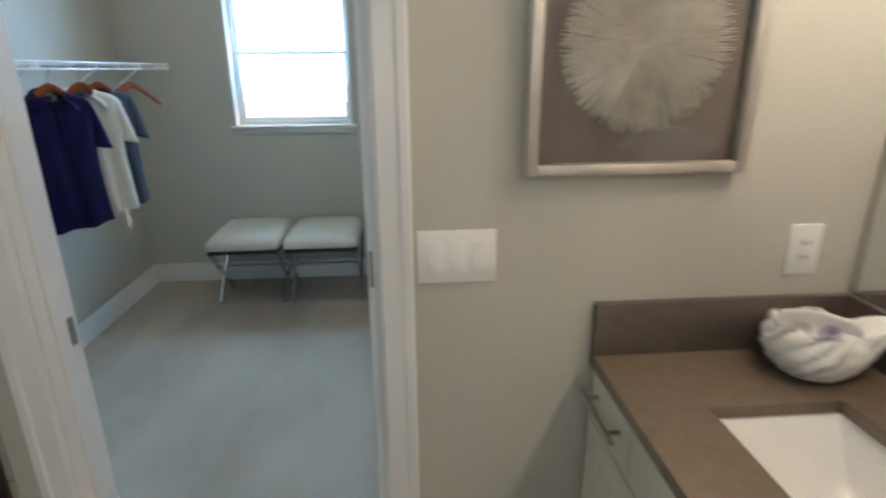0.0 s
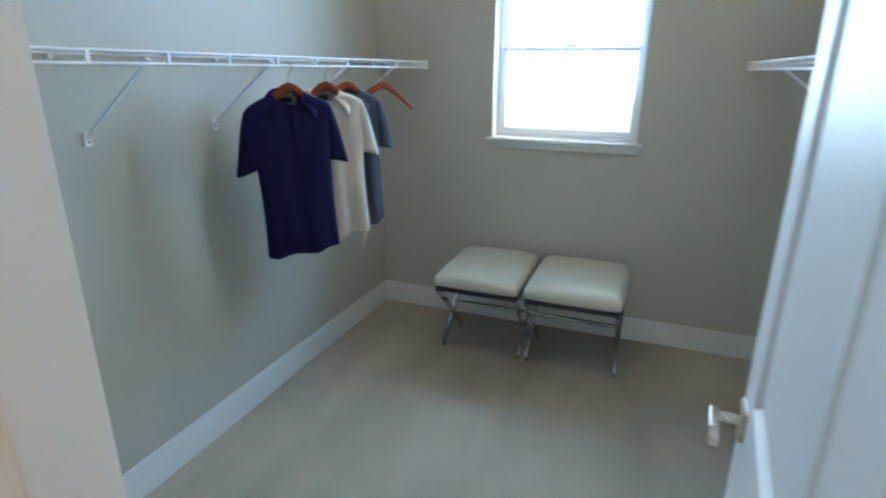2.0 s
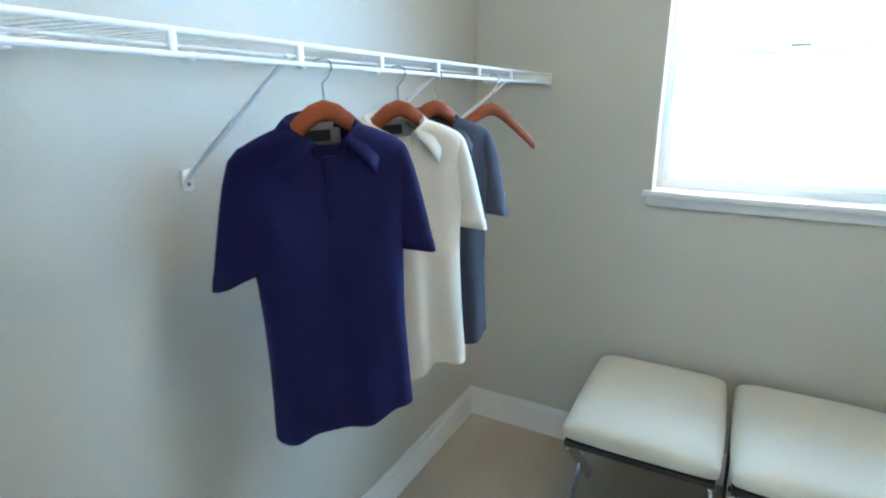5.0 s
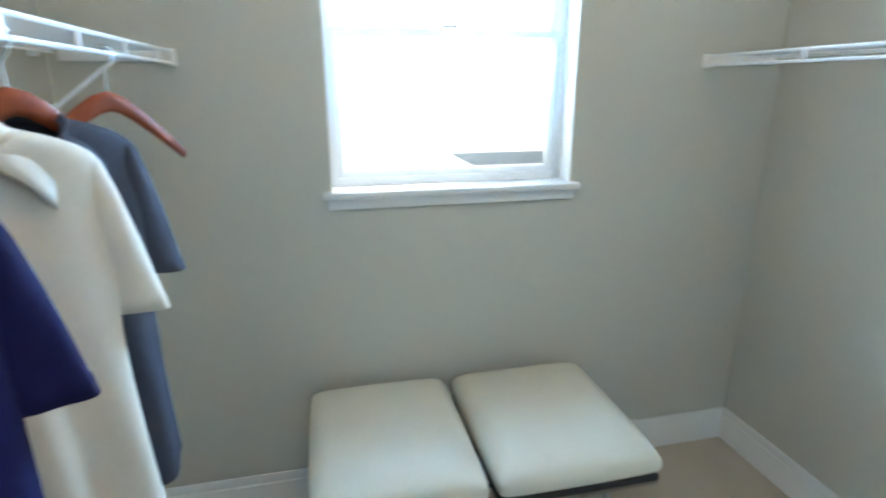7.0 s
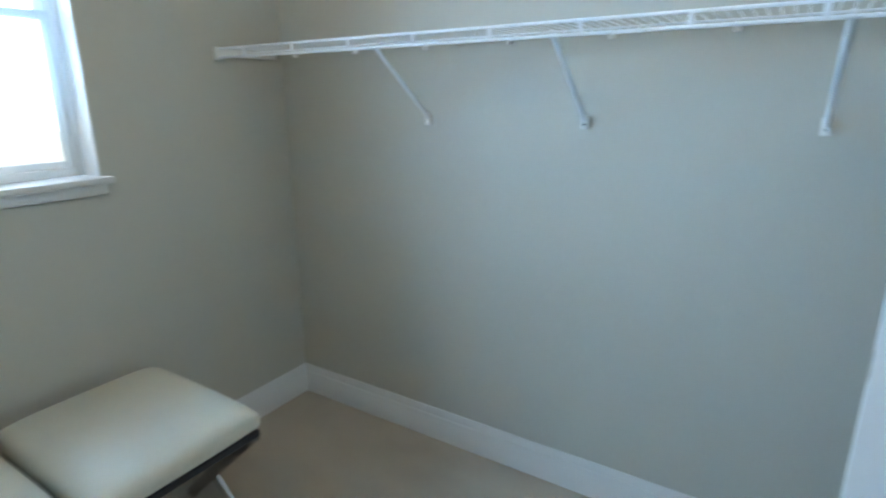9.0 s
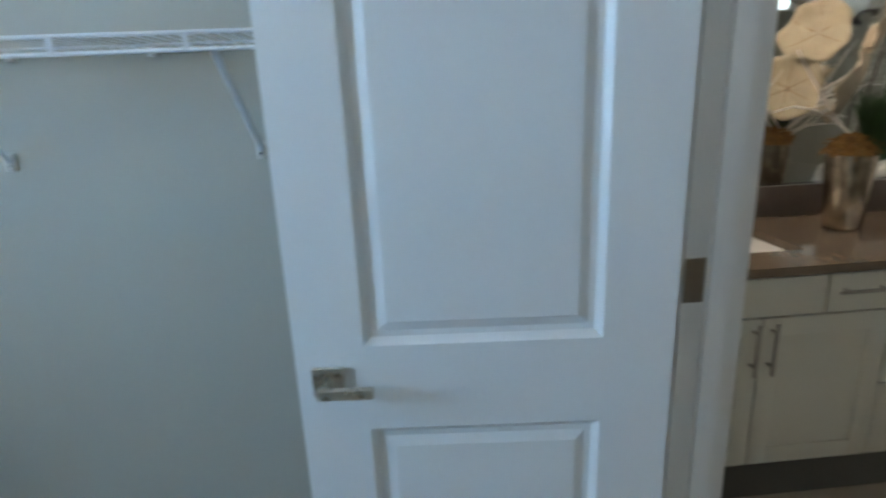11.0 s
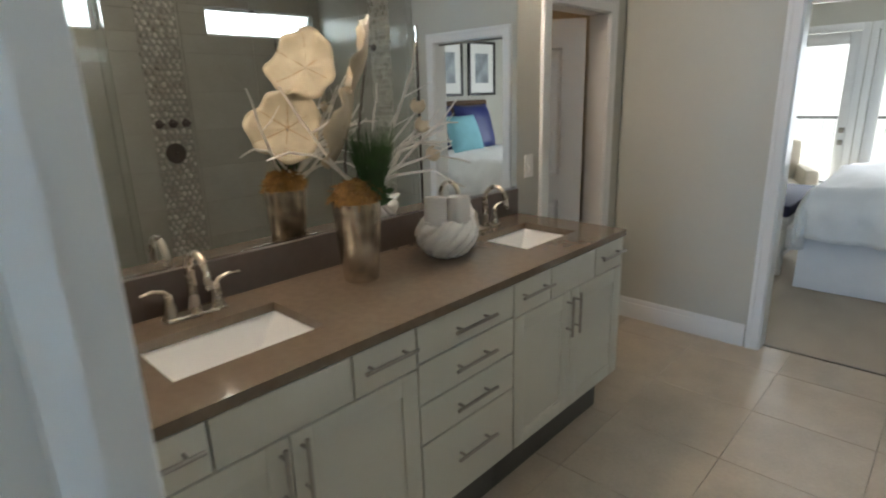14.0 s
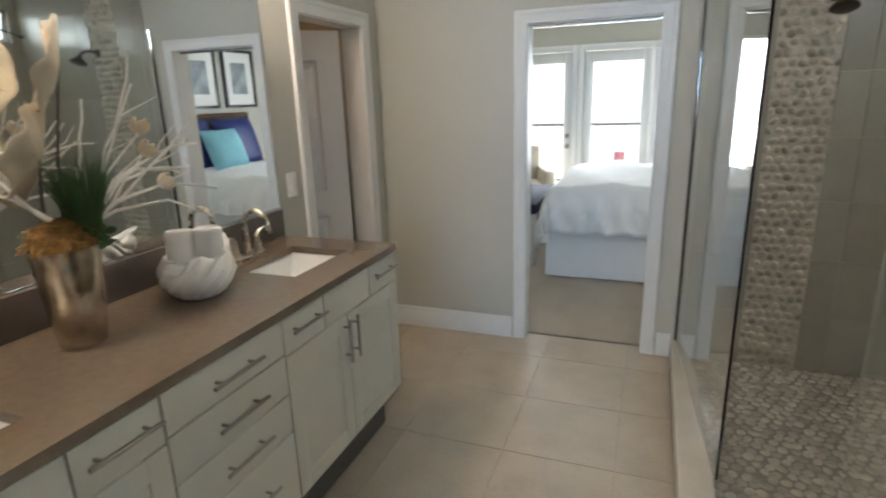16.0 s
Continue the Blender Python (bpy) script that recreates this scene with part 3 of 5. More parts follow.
def wire_shelf(name, label, wall_x, out, y0, y1, braces, z=1.517):
    """Ventilated shelf: wall at wall_x, 'out' is +1 or -1 towards the room."""
    s = thing(name, label, "wire shelf", group="closet wire shelves")
    front = wall_x + out * 0.305
    bm = bmesh.new()
    tube(bm, [(front, y0, z + 0.015), (front, y1, z + 0.015)], 0.0042, 8)
    part("top_lip_rod", bm, WIRE, s)
    part("bottom_lip_rod", tube(bmesh.new(), [(front, y0, z - 0.016), (front, y1, z - 0.016)], 0.0042, 8), WIRE, s)
    for k in (0.02, 0.145):
        part("deck_rod", tube(bmesh.new(), [(wall_x + out * k, y0, z + 0.010), (wall_x + out * k, y1, z + 0.010)], 0.003, 6), WIRE, s)
    bm = bmesh.new()
    n = int((y1 - y0) / 0.0254)
    for i in range(1, n):
        y = y0 + i * (y1 - y0) / n
        tube(bm, [(wall_x + out * 0.012, y, z + 0.0155), (front, y, z + 0.0155)], 0.0014, 4, caps=False)
    tagged(part("wire_deck", bm, WIRE, s, "fine white deck wires"), kind="stuff")
    y = 0.783
    while y > y0:
        y -= 0.2425
    y += 0.2425
    while y < y1 - 0.02:
        part("lip_post", boxes((front - 0.004, front + 0.004, y - 0.006, y + 0.006, z - 0.018, z + 0.017), bevel=0.002), WIRE, s)
        y += 0.2425
    for y in braces:
        b = part("brace", tube(bmesh.new(), [(front - out * 0.004, y, z - 0.004), (front - out * 0.03, y, z - 0.022), (wall_x + out * 0.022, y, 1.302), (wall_x + out * 0.006, y, 1.285)], 0.006, 8, squash=(0.75, 1.3)), WIRE, s, "white metal support brace")
        part("foot", boxes((wall_x + out * 0.004 - 0.004, wall_x + out * 0.004 + 0.004, y - 0.012, y + 0.012, 1.262, 1.305), bevel=0.003), PLASTIC, b)
        part("screw", tube(bmesh.new(), [(wall_x + out * 0.008, y, 1.276), (wall_x + out * 0.011, y, 1.276)], 0.004, 8), CHROME, b)
    part("end_bracket", boxes((front - 0.012, front + 0.012, y1 - 0.002, y1 + 0.014, z - 0.024, z + 0.022), (min(front, wall_x + out * 0.03), max(front, wall_x + out * 0.03), y1 + 0.006, y1 + 0.014, z - 0.012, z + 0.016), bevel=0.003), PLASTIC, s, "white plastic end bracket")
    for i in range(9):
        y = y0 + 0.12 + i * (y1 - y0 - 0.2) / 8
        part("wall_clip", boxes((min(wall_x, wall_x + out * 0.022), max(wall_x, wall_x + out * 0.022), y - 0.008, y + 0.008, z - 0.004, z + 0.020), bevel=0.003), PLASTIC, s)
    return s


wire_shelf("wire_shelf", "white vinyl-coated wire shelf with hangers along the closet wall", CX0, 1, CY0 + 0.02, CY1 - 0.016, (0.44, 0.964, 1.49, 2.02, 2.5))
wire_shelf("wire_shelf", "empty white vinyl-coated wire shelf on the closet wall", CX1, -1, CY0 + 0.02, CY1 - 0.016, (0.42, 0.985, 1.585, 2.15))

# Unseen fixture and bulb, added as warm fill for the closet.
cl = thing("fill_ceiling_light", "unseen round ceiling light with a frosted dome, added for fill", "ceiling light", pose(-0.60, 1.55, CEILING))
part("base", lathe(bmesh.new(), [(0.17, -0.001), (0.17, -0.022), (0.15, -0.028)], 32), NICKEL, cl)
part("dome", lathe(bmesh.new(), [(0.148, -0.0285), (0.135, -0.06), (0.09, -0.085), (0.004, -0.095)], 32, close=False), SHADE, cl, "frosted glass dome")
point_lamp("closet_fill_bulb", (-0.60, 1.55, CEILING - 0.16), 14.0, (1.0, 0.86, 0.66), 0.10)

# ---------------------------------------------------------------- closet: hangers and shirts


def hanger(m, label, half=0.15, slope=0.98, drop=0.015):
    """Wooden hanger; the origin is the point of the hook that rests on the rod."""
    h = thing("coat_hanger", label, "coat hanger", m, group="wooden hangers")
    pts, rad = [], []
    for i in range(15):
        u = -1 + i / 7
        a = abs(u)
        pts.append((half * u, 0.018 * a * a, -0.036 - drop - slope * math.sqrt((half * u) ** 2 + 0.0009)))
        rad.append(0.019 - 0.008 * a)
    part("body", tube(bmesh.new(), pts, rad, 12, squash=(1.0, 0.45)), HANGWOOD, h, "varnished reddish-brown wood")
    hook = [(0, 0, -0.058 - drop), (0, 0, -0.034), (0.012, 0, -0.022), (0.020, 0, -0.008), (0.017, 0, 0.004), (0.006, 0, 0.009), (-0.008, 0, 0.007), (-0.015, 0, -0.004)]
    part("hook", tube(bmesh.new(), hook, 0.0018, 8), CHROME, h, "bent steel hook")
    return h


def smooth_mod(ob, levels=1):
    md = ob.modifiers.new("smooth", "SUBSURF")
    md.levels = md.render_levels = levels


def polo(m, cloth, label, seed, tag=True):
    """A short-sleeved polo shirt on a hanger; origin at the hook, front towards -y."""
    s = thing("polo_shirt", label, "polo shirt", m, group="hanging polo shirts")
    rnd = random.Random(seed)
    ph = [rnd.uniform(0, 6.28) for _ in range(6)]
    # height, half width and half depth of the hanging cloth
    rows = [(-0.100, 0.056, 0.037), (-0.110, 0.086, 0.041), (-0.127, 0.128, 0.041), (-0.145, 0.160, 0.037), (-0.164, 0.174, 0.035), (-0.20, 0.171, 0.036), (-0.26, 0.161, 0.039), (-0.33, 0.152, 0.041), (-0.40, 0.148, 0.041), (-0.47, 0.146, 0.041), (-0.54, 0.146, 0.041), (-0.61, 0.148, 0.041), (-0.68, 0.151, 0.041), (-0.712, 0.152, 0.041), (-0.724, 0.153, 0.043)]
    sides = 64
    bm = bmesh.new()
    rings = []
    for j, (z, w, d) in enumerate(rows):
        ring = []
        g = max(0.0, (-z - 0.18) / 0.55)
        for k in range(sides):
            a = 2 * math.pi * k / sides
            ca, sa = math.cos(a), math.sin(a)
            x = w * math.copysign(abs(ca) ** 0.85, ca)
            y = d * math.copysign(abs(sa) ** 0.62, sa)
            # long hanging folds that deepen towards the hem, and slanted pulls from the shoulders
            fold = 0.010 * g * (math.sin(x * 38 + ph[0] + 1.2 * g) + 0.7 * math.sin(x * 71 + ph[1] - 2 * g))
            fold += 0.012 * g * math.exp(-((x - 0.025 - 0.03 * g) / 0.018) ** 2)
            fold += 0.004 * math.sin((abs(x) * 0.9 - z * 0.55) * 60 + ph[2]) * min(1, j / 5) * max(0.0, 1 - g)
            hem = 0.006 * math.sin(x * 21 + ph[3]) + 0.004 * math.sin(x * 47 + ph[4]) if j >= len(rows) - 2 else 0
            dip = -0.056 * math.exp(-(x / 0.045) ** 2) * (1 if sa < 0 else 0.1) * max(0, 1 - j / 2.5)
            ring.append(bm.verts.new((x, y + fold * (1 if sa < 0 else 0.6), z + hem + dip)))
        rings.append(ring)
    for a, b in zip(rings, rings[1:]):
        for k in range(sides):
            bm.faces.new((a[k], a[(k + 1) % sides], b[(k + 1) % sides], b[k]))
    ob = part("torso", bm, cloth, s)
    smooth_mod(ob)
    for side in (-1, 1):
        # flat hanging sleeve with a turned cuff
        bm = bmesh.new()
        rings = []
        for u, wide, deep in ((-0.10, 0.014, 0.016), (0.0, 0.030, 0.029), (0.18, 0.037, 0.031), (0.40, 0.041, 0.030), (0.65, 0.044, 0.029), (0.88, 0.046, 0.028), (0.90, 0.0475, 0.0295), (1.0, 0.0475, 0.029), (1.005, 0.045, 0.027), (0.93, 0.044, 0.025)):
            c = Vector((side * (0.141 + 0.040 * u), 0.003, -0.160 - 0.215 * u))
            ax = Vector((side * 0.985, 0, -0.26 * max(0, u))) * wide
            ring = []
            for k in range(28):
                a = 2 * math.pi * k / 28
                ripple = 1 + 0.13 * max(0, u) * math.sin(3 * a + ph[4]) + 0.05 * math.sin(5 * a + 6 * u + ph[5])
                ring.append(bm.verts.new(c + ax * math.cos(a) + Vector((0, deep * math.copysign(abs(math.sin(a)) ** 0.8, math.sin(a)) * ripple, 0))))
            rings.append(ring)
        for a, b in zip(rings, rings[1:]):
            for k in range(28):
                bm.faces.new((a[k], a[(k + 1) % 28], b[(k + 1) % 28], b[k]))
        bm.faces.new(rings[0][::-1])
        part("sleeve", bm, cloth, s, smooth=70)
        # collar: a stand round the neck and a fall ending in a point
        bm = bmesh.new()
        vs = []
        for i in range(15):
            u = i / 14
            a = radians(90 - 158 * u)
            ca, sa = math.cos(a), math.sin(a)
            nz = -0.080 - 0.052 * u ** 1.8
            fx, fy = 0.105 * ca + 0.045 * u ** 5, 0.055 * sa + 0.003 * u
            fz = nz - 0.034 - 0.012 * u - 0.022 * u ** 6 - 0.012 * math.sin(math.pi * u)
            vs.append([bm.verts.new(p) for p in ((side * 0.058 * ca, 0.038 * sa, nz - 0.030), (side * 0.063 * ca, 0.042 * sa, nz - 0.004), (side * 0.068 * ca, 0.046 * sa, nz), (side * 0.074 * ca, 0.0495 * sa, nz - 0.005), (side * (0.5 * fx + 0.038 * ca), 0.5 * fy + 0.027 * sa, 0.5 * (fz + nz) + 0.002), (side * fx, fy, fz))])
        for a, b in zip(vs, vs[1:]):
            for k in range(5):
                bm.faces.new((a[k], b[k], b[k + 1], a[k + 1]))
        ob = part("collar_wing", bm, cloth, s, smooth=70)
        md = ob.modifiers.new("thick", "SOLIDIFY")
        md.thickness = 0.0028
    part("placket", boxes((-0.012, 0.012, -0.0435, -0.030, -0.285, -0.160), bevel=0.0015), cloth, s)
    for z in (-0.178, -0.222, -0.266):
        part("button", lathe(bmesh.new(), [(0.0, -0.0012), (0.0045, -0.0012), (0.0045, 0.0012), (0.0, 0.0012)], 12, (0, 0, 0), close=False), PLASTIC if cloth == CREAM else cloth, s).matrix_basis = pose(0, -0.0443, z, 90, 0, 0)
    if tag:
        n = part("neck_tape", boxes((-0.046, 0.046, 0.0315, 0.0345, -0.150, -0.104)), GREYCLOTH, s, "grey inner neck tape")
        part("label", boxes((-0.026, 0.026, 0.0292, 0.0312, -0.139, -0.118)), BLACKTAG, n, "black woven label")
    return s


RODX, RODZ = CX0 + 0.305, 1.505
for y, turn, cloth, text, seed in ((1.580, 57, NAVY, "navy blue short-sleeved polo shirt on a wooden hanger", 3), (1.831, 52, CREAM, "cream short-sleeved polo shirt on a wooden hanger", 5), (2.000, 56, SLATE, "slate blue short-sleeved polo shirt on a wooden hanger", 8)):
    m = pose(RODX, y, RODZ, 0, -2.5, turn)
    hanger(m @ pose(-0.012, 0, 0), "reddish wooden hanger holding a polo shirt")
    polo(m @ pose(-0.022, 0, 0), cloth, text, seed, tag=cloth != SLATE)
hanger(pose(RODX, 2.341, RODZ, 0, 2.0, 58), "empty reddish wooden hanger on the wire shelf", 0.19, 0.70, 0.033)

# ---------------------------------------------------------------- closet: stools


def stool(x0, x1, y0, y1, label):
    s = thing("upholstered_stool", label, "stool", pose((x0 + x1) / 2, (y0 + y1) / 2, 0), group="pair of stools")
    hw, hd = (x1 - x0) / 2, (y1 - y0) / 2
    bm = bmesh.new()
    n = 14
    zt, zb = 0.492, 0.398
    grid = {}
    for layer, sgn in ((0, 1), (1, -1)):
        for i in range(n + 1):
            for j in range(n + 1):
                u, v = -1 + 2 * i / n, -1 + 2 * j / n
                r = max(abs(u), abs(v))
                fx = math.copysign(abs(u) ** 0.9, u)
                fy = math.copysign(abs(v) ** 0.9, v)
                corner = 1 - 0.022 * (u * u) * (v * v)
                edge = (1 - abs(u) ** 6) * (1 - abs(v) ** 6)
                z = (zt - 0.030 + 0.034 * edge ** 0.6) if layer == 0 else zb + 0.012 - 0.012 * edge ** 0.6
                grid[layer, i, j] = bm.verts.new((hw * fx * corner, hd * fy * corner, z))
        for i in range(n):
            for j in range(n):
                q = [grid[layer, i, j], grid[layer, i + 1, j], grid[layer, i + 1, j + 1], grid[layer, i, j + 1]]
                bm.faces.new(q if sgn > 0 else q[::-1])
    rim = [(i, 0) for i in range(n)] + [(n, j) for j in range(n)] + [(i, n) for i in range(n, 0, -1)] + [(0, j) for j in range(n, 0, -1)]
    for a, b in zip(rim, rim[1:] + rim[:1]):
        bm.faces.new((grid[0, a[0], a[1]], grid[1, a[0], a[1]], grid[1, b[0], b[1]], grid[0, b[0], b[1]]))
    c = part("cushion", bm, LEATHER, s, "padded white leatherette seat", smooth=70)
    smooth_mod(c)
    part("seat_board", boxes((-hw + 0.015, hw - 0.015, -hd + 0.015, hd - 0.015, zb - 0.014, zb + 0.004)), UNDER, s, "black seat underside")
    foot = 0.150
    for side in (-1, 1):
        x = side * (hw - 0.020)
        for d in (-1, 1):
            top, bot = Vector((x, d * (hd - 0.03), zb - 0.014)), Vector((x, -d * (hd - foot), 0.008))
            ax = (bot - top).normalized()
            up = Vector((1, 0, 0)).cross(ax)
            bm = bmesh.new()
            r = []
            for p in (top, bot):
                r.append([bm.verts.new(p + Vector((a * 0.006 + side * d * 0.0061, 0, 0)) + up * b * 0.018) for a, b in ((-1, -1), (1, -1), (1, 1), (-1, 1))])
            for k in range(4):
                bm.faces.new((r[0][k], r[0][(k + 1) % 4], r[1][(k + 1) % 4], r[1][k]))
            bm.faces.new(r[0]), bm.faces.new(r[1])
            bmesh.ops.bevel(bm, geom=list(bm.edges), offset=0.0012, segments=1, affect="EDGES")
            lg = part("leg", bm, CHROME, s, "flat polished chrome leg")
            part("foot_pad", boxes((x - 0.010, x + 0.010, bot.y - 0.022, bot.y + 0.022, 0.0, 0.008), bevel=0.002), CHROME, lg)
        part("side_rail", boxes((x - 0.006, x + 0.006, -hd + 0.02, hd - 0.02, zb - 0.030, zb - 0.014)), CHROME, s)
    mid = (zb - 0.014 + 0.008) / 2 + 0.02
    part("stretcher", tube(bmesh.new(), [(-hw + 0.022, 0, mid), (hw - 0.022, 0, mid)], 0.010, 12), CHROME, s, "chrome bar between the crossed legs")
    return s


stool(-1.135, -0.672, 2.262, 2.835, "white leatherette stool with crossed chrome legs below the window")
stool(-0.660, -0.172, 2.262, 2.835, "white leatherette stool with crossed chrome legs beside its twin")

# ---------------------------------------------------------------- bath: vanity
VX = 0.557                      # front of the cabinet boxes
VY0, VY1, VZ0, VZ1 = -2.045, -0.004, 0.21, 0.848
CT0 = (0.572, -2.062)


def pull(parent, p0, p1, out=-0.028):
    """Bar pull from p0 to p1 on a front; posts set in from the ends."""
    p0, p1 = Vector(p0), Vector(p1)
    o = Vector((out, 0, 0))
    h = part("handle", tube(bmesh.new(), [p0 + o, p1 + o], 0.0058, 12), PULL, parent, "brushed nickel bar pull")
    for u in (0.17, 0.83):
        p = p0.lerp(p1, u)
        part("post", tube(bmesh.new(), [p, p + o], 0.0045, 10), PULL, h)


def slab(name, y0, y1, z0, z1, parent, shaker=False):
    """A drawer front or shaker door standing proud of the box."""
    g = 0.003
    y0, y1, z0, z1 = y0 + g, y1 - g, z0 + g, z1 - g
    if not shaker:
        bm = boxes((VX - 0.020, VX - 0.001, y0, y1, z0, z1), bevel=0.0025)
    else:
        r = 0.058
        d = part(name, boxes((VX - 0.013, VX - 0.002, y0 + r - 0.002, y1 - r + 0.002, z0 + r - 0.002, z1 - r + 0.002)), CAB, parent)
        for a, b in ((y0, y0 + r), (y1 - r, y1)):
            part("stile", boxes((VX - 0.020, VX - 0.001, a, b, z0, z1), bevel=0.0015), CAB, d)
        for a, b in ((z0, z0 + r), (z1 - r, z1)):
            part("rail", boxes((VX - 0.020, VX - 0.001, y0 + r, y1 - r, a, b), bevel=0.0015), CAB, d)
        return d
    return part(name, bm, CAB, parent)


def cabinet_box(y0, y1, label):
    c = thing("vanity_cabinet", label, "cabinet", group="vanity cabinets")
    x0, x1, a, b = VX, BX1 - 0.002, y0 + 0.0006, y1 - 0.0006
    part("body", boxes((x0, x0 + 0.016, a, b, VZ0, VZ1), (x0 + 0.016, x1, a, a + 0.016, VZ0, VZ1), (x0 + 0.016, x1, b - 0.016, b, VZ0, VZ1), (x1 - 0.012, x1, a + 0.016, b - 0.016, VZ0, VZ1), (x0 + 0.016, x1 - 0.012, a + 0.016, b - 0.016, VZ0, VZ0 + 0.016)), GAP, c)
    part("toe_kick", boxes((VX + 0.075, BX1 - 0.01, y0 + 0.0006, y1 - 0.0006, 0.0, VZ0)), TOE_SHADE, c)
    return c


FZ = 0.848


def sink_unit(y0, y1, ya, yb, ym, label, pull_small):
    c = cabinet_box(y0, y1, label)
    zt = 0.722
    for a, b in ((y0, ya), (ya, yb), (yb, y1)):
        d = slab("drawer_front", a, b, zt, FZ, c)
        if b - a < 0.3:
            k = (b - a) / 2
            if abs(a - y0) < 1e-6 or abs(b - y1) < 1e-6:
                pull(d, (VX - 0.020, a + 0.015 if k < 0.1 else a + 0.02, 0.797), (VX - 0.020, b - 0.015 if k < 0.1 else b - 0.02, 0.797))
    for a, b, s in ((y0, ym, 1), (ym, y1, -1)):
        d = slab("door", a, b, VZ0, zt, c, True)
        yy = (b - 0.028) if s > 0 else (a + 0.028)
        pull(d, (VX - 0.020, yy, 0.545), (VX - 0.020, yy, 0.71))
    return c


sink_unit(-0.812, VY1, -0.594, -0.232, -0.405, "white sink cabinet with two shaker doors and nickel pulls", True)
c = cabinet_box(-1.262, -0.814, "white bank of four drawers with nickel bar pulls")
for z0, z1 in ((0.732, FZ), (0.600, 0.732), (0.468, 0.600), (VZ0, 0.468)):
    d = slab("drawer_front", -1.262, -0.814, z0, z1, c)
    zc = (z0 + z1) / 2 + (0.02 if z0 == VZ0 else 0)
    pull(d, (VX - 0.020, -1.138, zc), (VX - 0.020, -0.948, zc))
sink_unit(VY0, -1.264, -1.812, -1.490, -1.632, "white sink cabinet at the end of the vanity", True)
part_end = boxes((VX - 0.018, BX1 - 0.002, VY0 - 0.012, VY0 - 0.0006, VZ0, VZ1))
solid("vanity_end_panel", part_end, CAB, "white end panel of the vanity", "cabinet panel")

# countertop with two cut-outs
SINKS = [(-0.622, -0.229), (-1.905, -1.545)]
SX0, SX1 = 0.682, 0.948
ct = thing("countertop", "brown-grey polished quartz vanity top with backsplash", "countertop")
z0, z1 = 0.852, 0.880
x0, x1 = 0.530, BX1 - 0.002
ys = [CT0[1], SINKS[1][0], SINKS[1][1], SINKS[0][0], SINKS[0][1], -0.003]
bm = bmesh.new()
xs = [x0, SX0, SX1, x1]
vs = {}
for zi, z in enumerate((z0, z1)):
    for i, x in enumerate(xs):
        for j, y in enumerate(ys):
            vs[zi, i, j] = bm.verts.new((x, y, z))
hole = {(1, 1), (1, 3)}
for i in range(3):
    for j in range(5):
        if (i, j) in hole:
            for (a, b), (c2, d2) in zip([(i, j), (i + 1, j), (i + 1, j + 1), (i, j + 1)], [(i + 1, j), (i + 1, j + 1), (i, j + 1), (i, j)]):
                bm.faces.new((vs[0, a, b], vs[0, c2, d2], vs[1, c2, d2], vs[1, a, b]))
            continue
        for zi in (0, 1):
            bm.faces.new([vs[zi, a, b] for a, b in ((i, j), (i + 1, j), (i + 1, j + 1), (i, j + 1))])
for j in range(5):
    for i in (0, 3):
        bm.faces.new((vs[0, i, j], vs[0, i, j + 1], vs[1, i, j + 1], vs[1, i, j]))
for i in range(3):
    for j in (0, 5):
        bm.faces.new((vs[0, i, j], vs[0, i + 1, j], vs[1, i + 1, j], vs[1, i, j]))
bmesh.ops.bevel(bm, geom=[ed for ed in bm.edges if len(ed.link_faces) == 2 and ed.calc_face_angle() > 1], offset=0.0025, segments=2, affect="EDGES")
part("slab", bm, QUARTZ, ct)
part("backsplash", boxes((BX1 - 0.022, BX1 - 0.001, CT0[1], -0.024, z1 + 0.0005, 1.003), bevel=0.0015), QUARTZ_D, ct, "quartz backsplash, darker than the slab")
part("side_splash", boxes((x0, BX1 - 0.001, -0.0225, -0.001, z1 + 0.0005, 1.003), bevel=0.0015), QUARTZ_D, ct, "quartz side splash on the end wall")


def sink(y0, y1, label):
    s = thing("sink", label, "sink", group="undermount sinks")
    bm = bmesh.new()
    rings = []
    for dx0, dx1, dy, z in ((-0.012, -0.012, -0.012, 0.8515), (-0.002, -0.002, -0.002, 0.8515), (0.003, 0.003, 0.004, 0.842), (0.020, 0.016, 0.055, 0.775), (0.045, 0.035, 0.100, 0.742), (0.105, 0.095, 0.165, 0.735)):
        r = []
        a, b, c, d = SX0 + dx0, SX1 - dx1, y0 + dy, y1 - dy
        cr = 0.012
        for cx, cy, st in ((b - cr, d - cr, 0), (a + cr, d - cr, 90), (a + cr, c + cr, 180), (b - cr, c + cr, 270)):
            for k in range(4):
                t = radians(st + 30 * k)
                r.append(bm.verts.new((cx + cr * math.cos(t), cy + cr * math.sin(t), z)))
        rings.append(r)
    for a, b in zip(rings, rings[1:]):
        for k in range(16):
            bm.faces.new((a[k], a[(k + 1) % 16], b[(k + 1) % 16], b[k]))
    bm.faces.new(rings[-1])
    part("basin", bm, PORC, s, smooth=60)
    part("drain", lathe(bmesh.new(), [(0.001, 0.7365), (0.016, 0.7365), (0.021, 0.7385), (0.023, 0.7352)], 20, ((SX0 + SX1) / 2 + 0.03, (y0 + y1) / 2, 0), close=False), NICKEL, s)
    return s


sink(*SINKS[0], "white rectangular undermount sink in the vanity top")
sink(*SINKS[1], "white rectangular undermount sink by the toilet room doorway")


